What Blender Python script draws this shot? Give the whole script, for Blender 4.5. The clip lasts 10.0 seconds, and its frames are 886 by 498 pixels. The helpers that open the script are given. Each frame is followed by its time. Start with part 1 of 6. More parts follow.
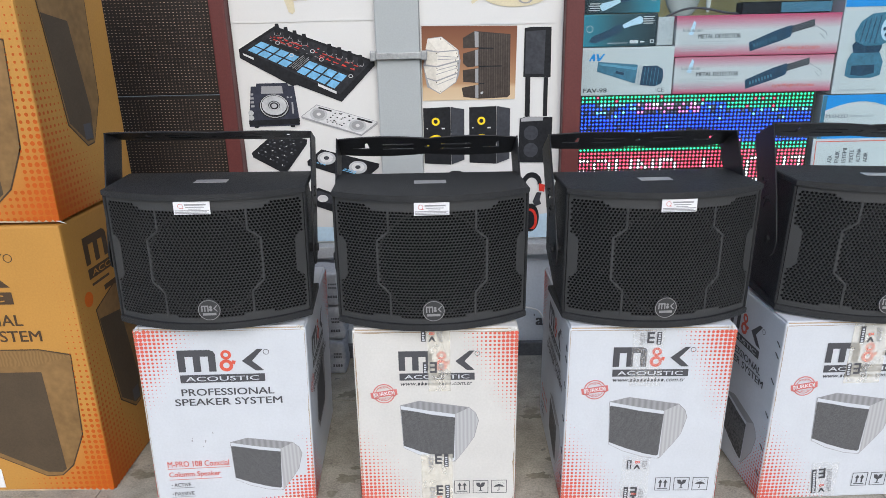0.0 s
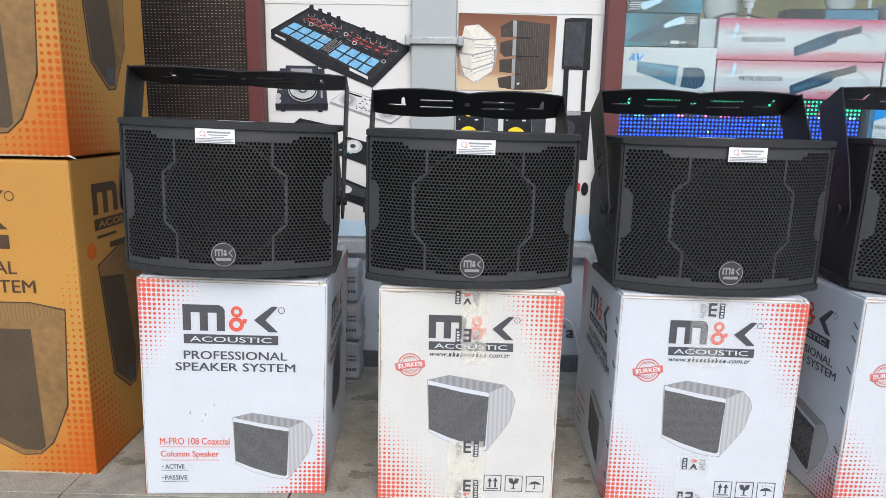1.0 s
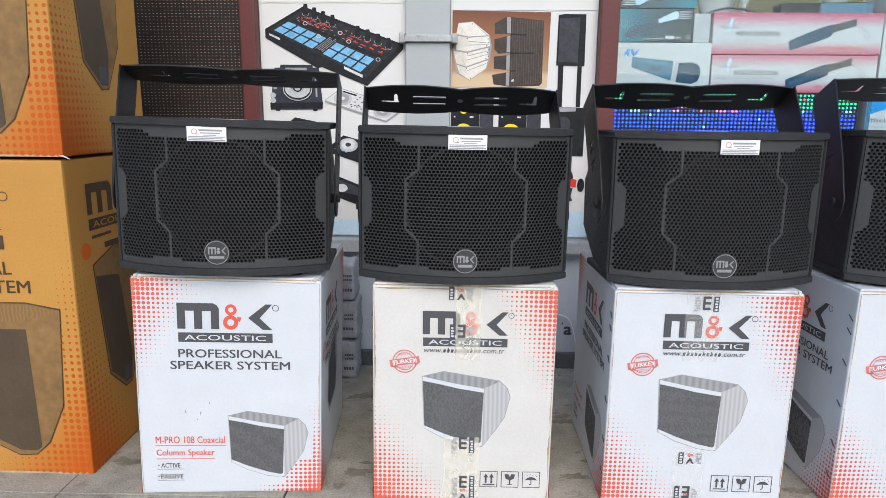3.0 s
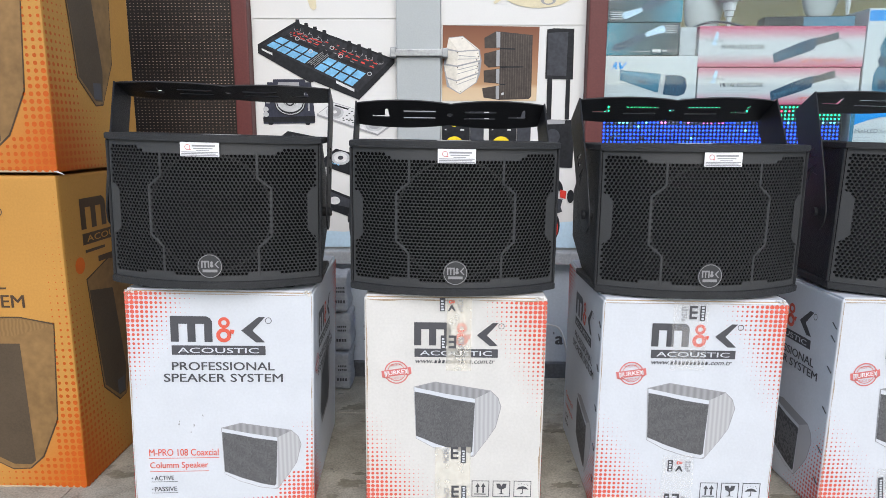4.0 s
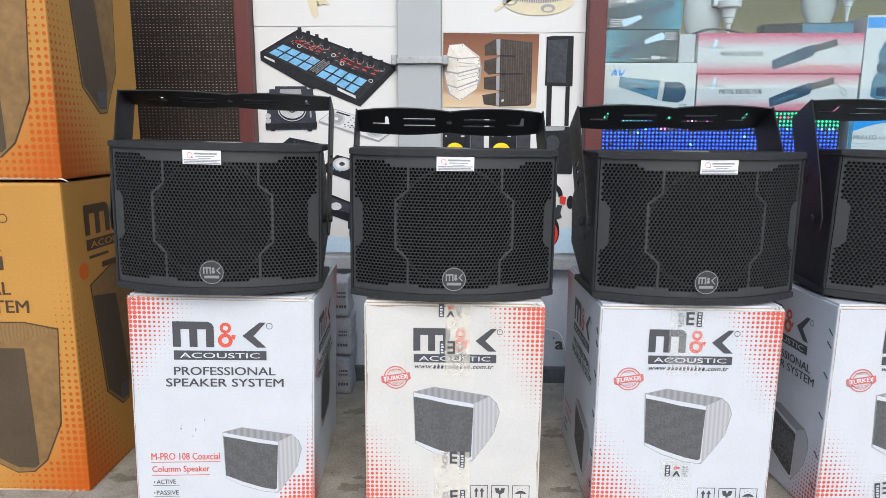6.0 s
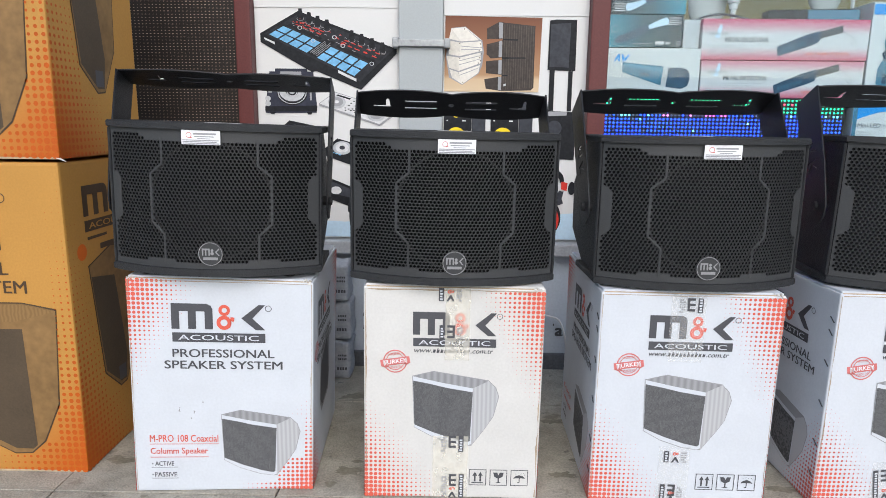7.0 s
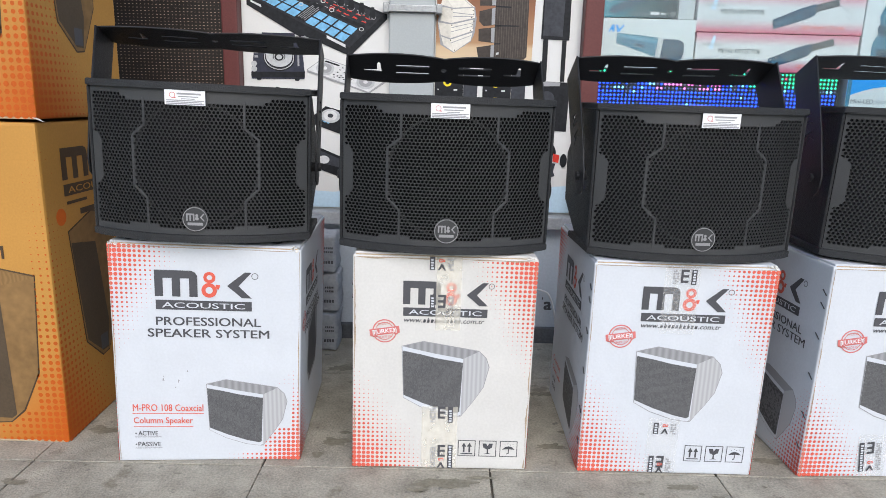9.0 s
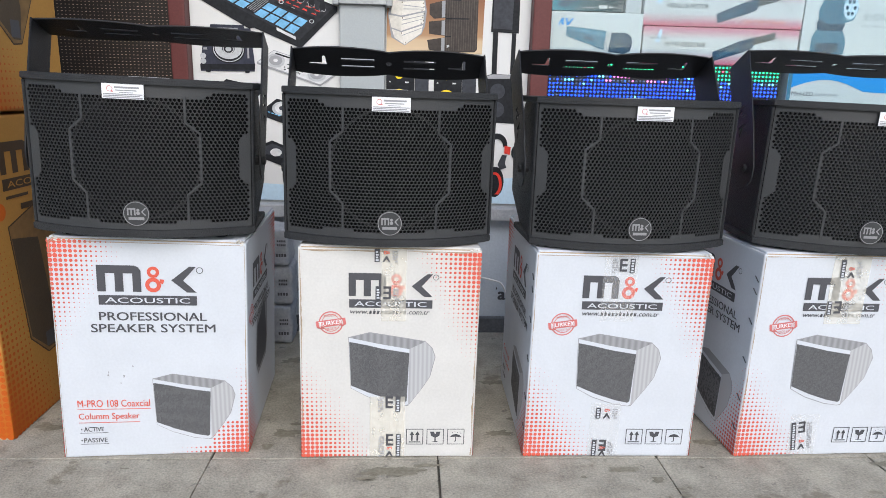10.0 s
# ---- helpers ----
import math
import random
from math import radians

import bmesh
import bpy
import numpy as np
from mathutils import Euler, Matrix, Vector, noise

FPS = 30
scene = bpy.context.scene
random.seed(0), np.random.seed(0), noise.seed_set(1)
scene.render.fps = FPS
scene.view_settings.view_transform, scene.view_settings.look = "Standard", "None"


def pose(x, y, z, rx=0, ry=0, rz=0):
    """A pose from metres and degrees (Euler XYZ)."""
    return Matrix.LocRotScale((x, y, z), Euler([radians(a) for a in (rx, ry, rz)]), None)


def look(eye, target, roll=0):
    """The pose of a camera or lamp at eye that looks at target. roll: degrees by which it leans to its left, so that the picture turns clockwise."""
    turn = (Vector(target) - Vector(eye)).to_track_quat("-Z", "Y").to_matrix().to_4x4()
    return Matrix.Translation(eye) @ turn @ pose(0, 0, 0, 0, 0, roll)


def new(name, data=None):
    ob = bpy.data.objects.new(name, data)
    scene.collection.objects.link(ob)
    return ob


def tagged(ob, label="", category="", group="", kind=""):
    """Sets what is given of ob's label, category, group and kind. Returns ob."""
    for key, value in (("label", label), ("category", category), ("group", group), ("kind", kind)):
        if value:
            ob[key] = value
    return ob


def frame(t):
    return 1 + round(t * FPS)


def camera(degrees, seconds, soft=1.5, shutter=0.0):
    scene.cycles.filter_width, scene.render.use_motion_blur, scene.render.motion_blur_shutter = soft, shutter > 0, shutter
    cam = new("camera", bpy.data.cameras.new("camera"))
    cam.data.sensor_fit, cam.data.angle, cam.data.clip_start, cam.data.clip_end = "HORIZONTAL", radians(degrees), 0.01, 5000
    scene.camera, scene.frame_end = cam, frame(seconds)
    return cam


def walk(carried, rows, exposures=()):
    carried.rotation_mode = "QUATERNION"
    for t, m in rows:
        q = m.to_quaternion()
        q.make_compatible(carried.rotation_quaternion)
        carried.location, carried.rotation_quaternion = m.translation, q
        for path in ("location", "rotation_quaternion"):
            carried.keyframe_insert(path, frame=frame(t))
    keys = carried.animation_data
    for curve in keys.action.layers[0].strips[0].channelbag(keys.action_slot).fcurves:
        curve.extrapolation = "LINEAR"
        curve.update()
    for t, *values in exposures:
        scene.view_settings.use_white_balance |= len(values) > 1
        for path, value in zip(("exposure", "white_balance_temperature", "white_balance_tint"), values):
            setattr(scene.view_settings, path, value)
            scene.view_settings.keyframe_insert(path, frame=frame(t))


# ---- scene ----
cam = camera(68.3, 10.0, 0.6)
PATH = [
    (0, (0.054, 0.012, 0.994), (0.032, 1.91, 0.363), -1.3),
    (0.2, (-0.001, 0.061, 0.893), (-0.044, 1.988, 0.36), -1.0),
    (0.3, (-0.013, 0.078, 0.836), (-0.055, 2.006, 0.309), -0.6),
    (0.5, (-0.02, 0.08, 0.76), (-0.103, 2.027, 0.311), -0.3),
    (1, (-0.011, 0.064, 0.729), (-0.048, 2.025, 0.338), 1.0),
    (1.5, (-0.003, 0.056, 0.727), (-0.067, 2.021, 0.364), 0.9),
    (2, (0.002, 0.061, 0.724), (-0.07, 2.025, 0.355), 0.5),
    (2.5, (0.003, 0.066, 0.72), (-0.056, 2.026, 0.325), 0.5),
    (4, (0.013, 0.047, 0.727), (-0.014, 2.014, 0.369), 0.1),
    (4.5, (0.016, 0.038, 0.733), (-0.01, 2.007, 0.385), 0.3),
    (5, (0.017, 0.037, 0.732), (0.0, 2.006, 0.385), 0.8),
    (5.5, (0.022, 0.035, 0.735), (-0.013, 2.005, 0.389), 0.0),
    (7, (0.019, 0.042, 0.725), (-0.016, 2.005, 0.342), 0.6),
    (7.5, (0.015, 0.065, 0.703), (0.047, 2.007, 0.224), 1.2),
    (8, (0.003, 0.069, 0.698), (0.027, 2.011, 0.224), 1.6),
    (8.5, (0.002, 0.063, 0.702), (0.003, 2.011, 0.25), 1.6),
    (9, (0.008, 0.062, 0.702), (0.019, 2.011, 0.255), 1.5),
    (9.5, (0.017, 0.056, 0.704), (0.043, 2.007, 0.263), 1.0),
    (10, (0.056, 0.045, 0.708), (0.157, 1.986, 0.237), 1.5),
]
walk(cam, [(t, look(eye, target, roll)) for t, eye, target, roll in PATH], [(0, -0.03), (0.5, 0.09), (1.0, 0.12), (10, 0.12)])

# ---- light ----
world = bpy.data.worlds.new("sky")
scene.world = world
world.use_nodes = True
wn, wl = world.node_tree.nodes, world.node_tree.links
sky = wn.new("ShaderNodeTexSky")
sky.sky_type = "NISHITA"
sky.sun_disc = False
sky.sun_elevation, sky.sun_rotation = radians(36), radians(172)
sky.dust_density, sky.air_density = 1.3, 1.0
wl.new(sky.outputs[0], wn["Background"].inputs[0])
wn["Background"].inputs[1].default_value = 0.195
sun = new("sun", bpy.data.lights.new("sun", "SUN"))
sun.data.energy, sun.data.angle, sun.data.color = 2.25, radians(55), (1.0, 0.985, 0.965)
sun.matrix_world = look((0.8, -5.6, 4.3), (0, 0, 0))

# ---- materials ----


def noisy(name, color, rough=0.6, metal=0.0, vary=0.12, fine=400.0, coarse=9.0, bump=0.05, spec=0.28, island=0.0, tint=None, crease=0.0, placed=False):
    """Painted, printed or cast surface: colour with grain and patches, and a fine relief."""
    m = bpy.data.materials.new(name)
    m.use_nodes = True
    n, l = m.node_tree.nodes, m.node_tree.links
    b = n["Principled BSDF"]
    co = n.new("ShaderNodeTexCoord")
    out = []
    for s in (fine, coarse):
        t = n.new("ShaderNodeTexNoise")
        t.inputs["Scale"].default_value, t.inputs["Detail"].default_value = s, 4
        l.new(n.new("ShaderNodeNewGeometry").outputs["Position"] if placed else co.outputs["Object"], t.inputs["Vector"])
        out.append(t)
    add = n.new("ShaderNodeMath")
    add.operation = "ADD"
    l.new(out[0].outputs["Fac"], add.inputs[0])
    l.new(out[1].outputs["Fac"], add.inputs[1])
    ramp = n.new("ShaderNodeMapRange")
    ramp.inputs["From Min"].default_value, ramp.inputs["From Max"].default_value = 0.6, 1.4
    l.new(add.outputs[0], ramp.inputs["Value"])
    mix = n.new("ShaderNodeMix")
    mix.data_type = "RGBA"
    dark = [c * (1 - vary) for c in color]
    light = [min(1, c * (1 + vary * 0.6)) for c in (tint or color)]
    mix.inputs["A"].default_value, mix.inputs["B"].default_value = (*dark, 1), (*light, 1)
    l.new(ramp.outputs[0], mix.inputs["Factor"])
    last = mix.outputs["Result"]
    if island:
        info = n.new("ShaderNodeObjectInfo")
        mr = n.new("ShaderNodeMapRange")
        mr.inputs["To Min"].default_value, mr.inputs["To Max"].default_value = 1 - island, 1 + island
        l.new(info.outputs["Random"], mr.inputs["Value"])
        hsv = n.new("ShaderNodeHueSaturation")
        l.new(mr.outputs[0], hsv.inputs["Value"])
        l.new(last, hsv.inputs["Color"])
        last = hsv.outputs[0]
    l.new(last, b.inputs["Base Color"])
    b.inputs["Roughness"].default_value, b.inputs["Metallic"].default_value = rough, metal
    b.inputs["Specular IOR Level"].default_value = spec
    if bump:
        bp = n.new("ShaderNodeBump")
        bp.inputs["Strength"].default_value, bp.inputs["Distance"].default_value = bump, 0.004
        l.new(out[0].outputs["Fac"], bp.inputs["Height"])
        last_normal = bp.outputs[0]
        if crease:
            wide = n.new("ShaderNodeBump")
            wide.inputs["Strength"].default_value, wide.inputs["Distance"].default_value = crease, 0.02
            l.new(out[1].outputs["Fac"], wide.inputs["Height"])
            l.new(last_normal, wide.inputs["Normal"])
            last_normal = wide.outputs[0]
        l.new(last_normal, b.inputs["Normal"])
    return m


def striped(name, c1, c2, scale, axis="X", rough=0.6, distort=2.0):
    """Printed tone made of fine uneven lines."""
    m = noisy(name, c1, rough, 0, 0.1, 500, 20, 0)
    n, l = m.node_tree.nodes, m.node_tree.links
    co = n.new("ShaderNodeTexCoord")
    w = n.new("ShaderNodeTexWave")
    w.wave_type, w.bands_direction = "BANDS", axis
    w.inputs["Scale"].default_value, w.inputs["Distortion"].default_value, w.inputs["Detail"].default_value = scale, distort, 2
    l.new(co.outputs["Object"], w.inputs["Vector"])
    mix = n.new("ShaderNodeMix")
    mix.data_type = "RGBA"
    mix.inputs["A"].default_value, mix.inputs["B"].default_value = (*c1, 1), (*c2, 1)
    l.new(w.outputs["Fac"], mix.inputs["Factor"])
    l.new(mix.outputs["Result"], n["Principled BSDF"].inputs["Base Color"])
    return m


def graded(name, stops, axis, lo, hi, rough=0.5):
    """Print whose ink runs from one colour to another along an axis of the thing."""
    m = noisy(name, (0.5, 0.5, 0.5), rough, 0, 0.1, 300, 10, 0)
    n, l = m.node_tree.nodes, m.node_tree.links
    co = n.new("ShaderNodeTexCoord")
    sep = n.new("ShaderNodeSeparateXYZ")
    l.new(co.outputs["Object"], sep.inputs[0])
    mr = n.new("ShaderNodeMapRange")
    mr.inputs["From Min"].default_value, mr.inputs["From Max"].default_value = lo, hi
    l.new(sep.outputs[axis], mr.inputs["Value"])
    r = n.new("ShaderNodeValToRGB")
    els = r.color_ramp.elements
    while len(els) < len(stops):
        els.new(0.5)
    for e, (p, c) in zip(els, stops):
        e.position, e.color = p, (*c, 1)
    l.new(mr.outputs[0], r.inputs[0])
    l.new(r.outputs[0], n["Principled BSDF"].inputs["Base Color"])
    return m


def glowing(name, color, strength):
    m = bpy.data.materials.new(name)
    m.use_nodes = True
    b = m.node_tree.nodes["Principled BSDF"]
    b.inputs["Base Color"].default_value = (*color, 1)
    b.inputs["Emission Color"].default_value = (*color, 1)
    b.inputs["Emission Strength"].default_value = strength
    return m


def clear(name, rough, amount, color=(1, 1, 1), haze=0.0, milk=(0.62, 0.60, 0.56)):
    """Thin clear film or pane: see-through with a gloss."""
    m = bpy.data.materials.new(name)
    m.use_nodes = True
    n, l = m.node_tree.nodes, m.node_tree.links
    tr, gl, mx = n.new("ShaderNodeBsdfTransparent"), n.new("ShaderNodeBsdfGlossy"), n.new("ShaderNodeMixShader")
    tr.inputs[0].default_value = (*color, 1)
    gl.inputs["Roughness"].default_value = rough
    mx.inputs[0].default_value = amount
    l.new(tr.outputs[0], mx.inputs[1])
    l.new(gl.outputs[0], mx.inputs[2])
    last = mx.outputs[0]
    if haze:
        df, hz = n.new("ShaderNodeBsdfDiffuse"), n.new("ShaderNodeMixShader")
        df.inputs[0].default_value = (*milk, 1)
        tx, mr = n.new("ShaderNodeTexNoise"), n.new("ShaderNodeMapRange")
        tx.inputs["Scale"].default_value, tx.inputs["Detail"].default_value = 45, 3
        l.new(n.new("ShaderNodeTexCoord").outputs["Object"], tx.inputs["Vector"])
        mr.inputs["From Min"].default_value, mr.inputs["From Max"].default_value = 0.3, 0.7
        mr.inputs["To Min"].default_value, mr.inputs["To Max"].default_value = haze * 0.8, haze * 1.2
        l.new(tx.outputs["Fac"], mr.inputs["Value"])
        l.new(mr.outputs[0], hz.inputs[0])
        l.new(last, hz.inputs[1])
        l.new(df.outputs[0], hz.inputs[2])
        last = hz.outputs[0]
    l.new(last, n["Material Output"].inputs[0])
    return m


M_SLAB = noisy("paving_stone", (0.345, 0.318, 0.263), 0.85, 0, 0.46, 230, 17, 0.5, 0.3, 0.06, placed=True)


def spotted(m, scale, low, high, color):
    """Old spills soaked into a surface: scattered patches with ragged rims."""
    n, l = m.node_tree.nodes, m.node_tree.links
    b = n["Principled BSDF"]
    under = b.inputs["Base Color"].links[0].from_socket
    t = n.new("ShaderNodeTexNoise")
    t.inputs["Scale"].default_value, t.inputs["Detail"].default_value, t.inputs["Roughness"].default_value = scale, 7, 0.62
    l.new(n.new("ShaderNodeNewGeometry").outputs["Position"], t.inputs["Vector"])
    edge = n.new("ShaderNodeMapRange")
    edge.inputs["From Min"].default_value, edge.inputs["From Max"].default_value = low, high
    edge.inputs["To Max"].default_value = 0.75
    l.new(t.outputs["Fac"], edge.inputs["Value"])
    mix = n.new("ShaderNodeMix")
    mix.data_type = "RGBA"
    l.new(edge.outputs[0], mix.inputs["Factor"])
    l.new(under, mix.inputs["A"])
    mix.inputs["B"].default_value = (*color, 1)
    l.new(mix.outputs["Result"], b.inputs["Base Color"])


spotted(M_SLAB, 9.0, 0.60, 0.66, (0.17, 0.15, 0.115))
spotted(M_SLAB, 38.0, 0.63, 0.68, (0.16, 0.15, 0.13))
M_JOINT = noisy("joint_sand", (0.085, 0.078, 0.066), 0.95, 0, 0.3, 300, 12, 0.3)
M_STAIN = noisy("damp_stain", (0.215, 0.195, 0.150), 0.6, 0, 0.4, 160, 20, 0.2)
M_PLINTH = noisy("blue_grey_paint", (0.48, 0.525, 0.58), 0.55, 0, 0.14, 150, 5, 0.12)
M_BASE = noisy("dark_base", (0.10, 0.105, 0.115), 0.7, 0, 0.4, 120, 12, 0.3)
M_SILL = noisy("grey_sill_stone", (0.36, 0.37, 0.38), 0.6, 0, 0.25, 160, 14, 0.25)
M_PILLAR = noisy("grey_painted_metal", (0.375, 0.40, 0.405), 0.42, 0, 0.08, 250, 3, 0.05)
M_CLAMP = noisy("worn_zinc", (0.33, 0.34, 0.345), 0.45, 0.4, 0.35, 120, 25, 0.2)
M_FRAME = noisy("oxblood_frame_paint", (0.115, 0.032, 0.030), 0.45, 0, 0.2, 220, 6, 0.08)
M_PAPER = noisy("poster_paper", (0.63, 0.625, 0.61), 0.5, 0, 0.03, 200, 6, 0.03, crease=0.05)
M_WHITE = noisy("white_carton", (0.575, 0.598, 0.636), 0.5, 0, 0.07, 220, 13, 0.05, crease=0.10)
M_WHITE_OLD = noisy("aged_white_carton", (0.60, 0.585, 0.56), 0.5, 0, 0.09, 220, 12, 0.06, crease=0.12)
M_CORRUGATE = noisy("carton_edge", (0.45, 0.34, 0.22), 0.8, 0, 0.3, 300, 40, 0.3)
M_TORN = noisy("torn_paper", (0.68, 0.66, 0.62), 0.9, 0, 0.3, 200, 40, 0.5)
M_KRAFT = noisy("kraft_carton", (0.47, 0.235, 0.052), 0.6, 0, 0.12, 240, 6, 0.06, 0.3)


def kraft_print(half):
    """Kraft carton whose orange print deepens towards the lower front edge, with shade mixed in."""
    m = noisy("kraft_carton_print", (0.47, 0.235, 0.052), 0.6, 0, 0.12, 240, 6, 0.06, 0.3)
    n, l = m.node_tree.nodes, m.node_tree.links
    base = n["Principled BSDF"].inputs["Base Color"].links[0].from_socket
    sep = n.new("ShaderNodeSeparateXYZ")
    l.new(n.new("ShaderNodeTexCoord").outputs["Object"], sep.inputs[0])

    def op(kind, a, b):
        q = n.new("ShaderNodeMath")
        q.operation = kind
        for k, v in enumerate((a, b)):
            if isinstance(v, float):
                q.inputs[k].default_value = v
            else:
                l.new(v, q.inputs[k])
        return q.outputs[0]

    away = op("SUBTRACT", op("ADD", sep.outputs["Y"], half), sep.outputs["X"])
    s = op("ADD", op("MULTIPLY", away, 3.6), op("MULTIPLY", sep.outputs["Z"], 3.3))
    f = n.new("ShaderNodeMapRange")
    f.inputs["From Min"].default_value, f.inputs["From Max"].default_value = 0.95, 0.0
    f.interpolation_type = "SMOOTHSTEP"
    l.new(s, f.inputs["Value"])
    mix = n.new("ShaderNodeMix")
    mix.data_type = "RGBA"
    # orange ink, darkened so the colour also carries the shade beside the next box
    mix.inputs["B"].default_value = (0.45, 0.105, 0.008, 1)
    l.new(base, mix.inputs["A"])
    l.new(f.outputs[0], mix.inputs["Factor"])
    l.new(mix.outputs["Result"], n["Principled BSDF"].inputs["Base Color"])
    return m


M_BROWN = noisy("brown_ink", (0.075, 0.046, 0.026), 0.6, 0, 0.2, 300, 20, 0)
M_SHADE = noisy("grey_brown_ink", (0.082, 0.058, 0.036), 0.55, 0, 0.25, 300, 12, 0)
M_ORANGE = noisy("orange_ink", (0.62, 0.125, 0.010), 0.55, 0, 0.12, 300, 20, 0)
M_RUST = noisy("rust_ink", (0.47, 0.090, 0.007), 0.55, 0, 0.15, 300, 20, 0)
M_INK = noisy("charcoal_ink", (0.075, 0.075, 0.083), 0.5, 0, 0.15, 300, 20, 0)
M_GREY = noisy("mid_grey_ink", (0.30, 0.30, 0.31), 0.5, 0, 0.12, 300, 20, 0)
M_RED = noisy("red_ink", (0.66, 0.115, 0.075), 0.5, 0, 0.12, 300, 20, 0)
M_PINK = noisy("faded_red_ink", (0.60, 0.17, 0.16), 0.5, 0, 0.2, 300, 30, 0)
M_BLACK = noisy("black_textured_paint", (0.015, 0.015, 0.017), 0.6, 0, 0.25, 420, 12, 0.55, 0.35)
M_LIP = noisy("rough_black_paint", (0.020, 0.021, 0.023), 0.6, 0, 0.45, 420, 40, 0.45, 0.4)
M_GRILLE = noisy("powder_coated_grille", (0.040, 0.041, 0.0425), 0.5, 0, 0.2, 500, 8, 0.15, 0.42)
M_FOAM = noisy("black_grille_foam", (0.005, 0.005, 0.006), 0.95, 0, 0.3, 300, 20, 0.2, 0.1)
M_BRACKET = noisy("black_bracket_paint", (0.014, 0.014, 0.016), 0.5, 0, 0.15, 380, 12, 0.2, 0.35)
M_BADGE = noisy("badge_grey", (0.060, 0.061, 0.064), 0.35, 0.3, 0.15, 300, 20, 0.05)
M_DRIVER_RIM = noisy("driver_rim_metal", (0.024, 0.024, 0.026), 0.5, 0.2, 0.2, 300, 20, 0.05)
M_SILVER = noisy("silver_print", (0.42, 0.42, 0.43), 0.35, 0.4, 0.1, 300, 20, 0)
M_BADGE_PRINT = noisy("badge_print", (0.31, 0.31, 0.315), 0.4, 0.3, 0.1, 300, 20, 0)
M_STICKER = noisy("white_sticker", (0.75, 0.75, 0.77), 0.35, 0, 0.04, 300, 20, 0)
M_TAPE = clear("clear_tape", 0.18, 0.03, (0.997, 0.996, 0.992), 0.14, (0.95, 0.94, 0.92))
M_TAPE_OLD = clear("yellowed_tape", 0.18, 0.03, (0.996, 0.993, 0.978), 0.30, (0.92, 0.875, 0.76))
M_GRILLE_PRINT = striped("printed_grille", (0.058, 0.058, 0.061), (0.150, 0.150, 0.154), 170, "X", 0.5, 7.0)
M_SIDE_PRINT = striped("printed_cabinet_side", (0.37, 0.37, 0.38), (0.46, 0.46, 0.47), 38, "X", 0.5, 0.6)
M_TOP_PRINT = striped("printed_cabinet_top", (0.23, 0.23, 0.24), (0.32, 0.32, 0.33), 25, "X", 0.5, 0.6)

# ---- builders ----


def mesh_of(name, bm):
    me = bpy.data.meshes.new(name)
    bm.normal_update()
    bm.to_mesh(me)
    bm.free()
    return me


def part(name, bm, material, parent, label="", smooth=False):
    """Links a bmesh, or a mesh, as one part under a thing or a part."""
    me = bm if isinstance(bm, bpy.types.Mesh) else mesh_of(name, bm)
    if material and not me.materials:
        me.materials.append(material)
    if smooth:
        for p in me.polygons:
            p.use_smooth = True
    ob = new(name, me)
    ob.parent = parent
    return tagged(ob, label)


def thing(name, m, label, category, group="", kind=""):
    ob = new(name)
    ob.empty_display_size = 0.02
    ob.matrix_world = m
    return tagged(ob, label, category, group, kind)


def solid(name, bm, material, label, category="", kind="structure"):
    me = mesh_of(name, bm)
    me.materials.append(material)
    return tagged(new(name, me), label, category, "", kind)


def slab(bm, x0, x1, y0, y1, z0, z1, bevel=0.0, seg=1):
    made = bmesh.ops.create_cube(bm, size=1)["verts"]
    bmesh.ops.transform(bm, matrix=Matrix.LocRotScale(((x0 + x1) / 2, (y0 + y1) / 2, (z0 + z1) / 2), None, (x1 - x0, y1 - y0, z1 - z0)), verts=made)
    if bevel:
        edges = list({e for v in made for e in v.link_edges})
        bmesh.ops.bevel(bm, geom=edges, offset=bevel, segments=seg, affect="EDGES", profile=0.6)
    return bm


def block(x0, x1, y0, y1, z0, z1, bevel=0.0, seg=1):
    return slab(bmesh.new(), x0, x1, y0, y1, z0, z1, bevel, seg)


def rod(bm, a, b, r, r2=None, n=14):
    a, b = Vector(a), Vector(b)
    m = Matrix.Translation((a + b) / 2) @ (b - a).to_track_quat("Z", "Y").to_matrix().to_4x4()
    bmesh.ops.create_cone(bm, cap_ends=True, segments=n, radius1=r, radius2=r if r2 is None else r2, depth=(b - a).length, matrix=m)
    return bm


def disc(cx, cy, r, n=24, sx=1.0):
    return [(cx + sx * r * math.cos(2 * math.pi * k / n), cy + r * math.sin(2 * math.pi * k / n)) for k in range(n)]


def rect(x0, y0, x1, y1):
    return [(x0, y0), (x1, y0), (x1, y1), (x0, y1)]


def shapes(outlines, depth=0.0):
    """Mesh of flat shapes in the x-y plane; an outline inside another is a hole; depth gives a plate."""
    cu = bpy.data.curves.new("outline", "CURVE")
    cu.dimensions, cu.fill_mode, cu.extrude = "2D", "BOTH", depth / 2
    for pts in outlines:
        s = cu.splines.new("POLY")
        s.points.add(len(pts) - 1)
        for p, q in zip(s.points, pts):
            p.co = (q[0], q[1], 0, 1)
        s.use_cyclic_u = True
    ob = bpy.data.objects.new("outline", cu)
    me = bpy.data.meshes.new_from_object(ob)
    bpy.data.objects.remove(ob)
    bpy.data.curves.remove(cu)
    me.materials.clear()
    if depth:
        bm = bmesh.new()
        bm.from_mesh(me)
        bmesh.ops.remove_doubles(bm, verts=bm.verts[:], dist=1e-5)
        bm.to_mesh(me)
        bm.free()
    return me


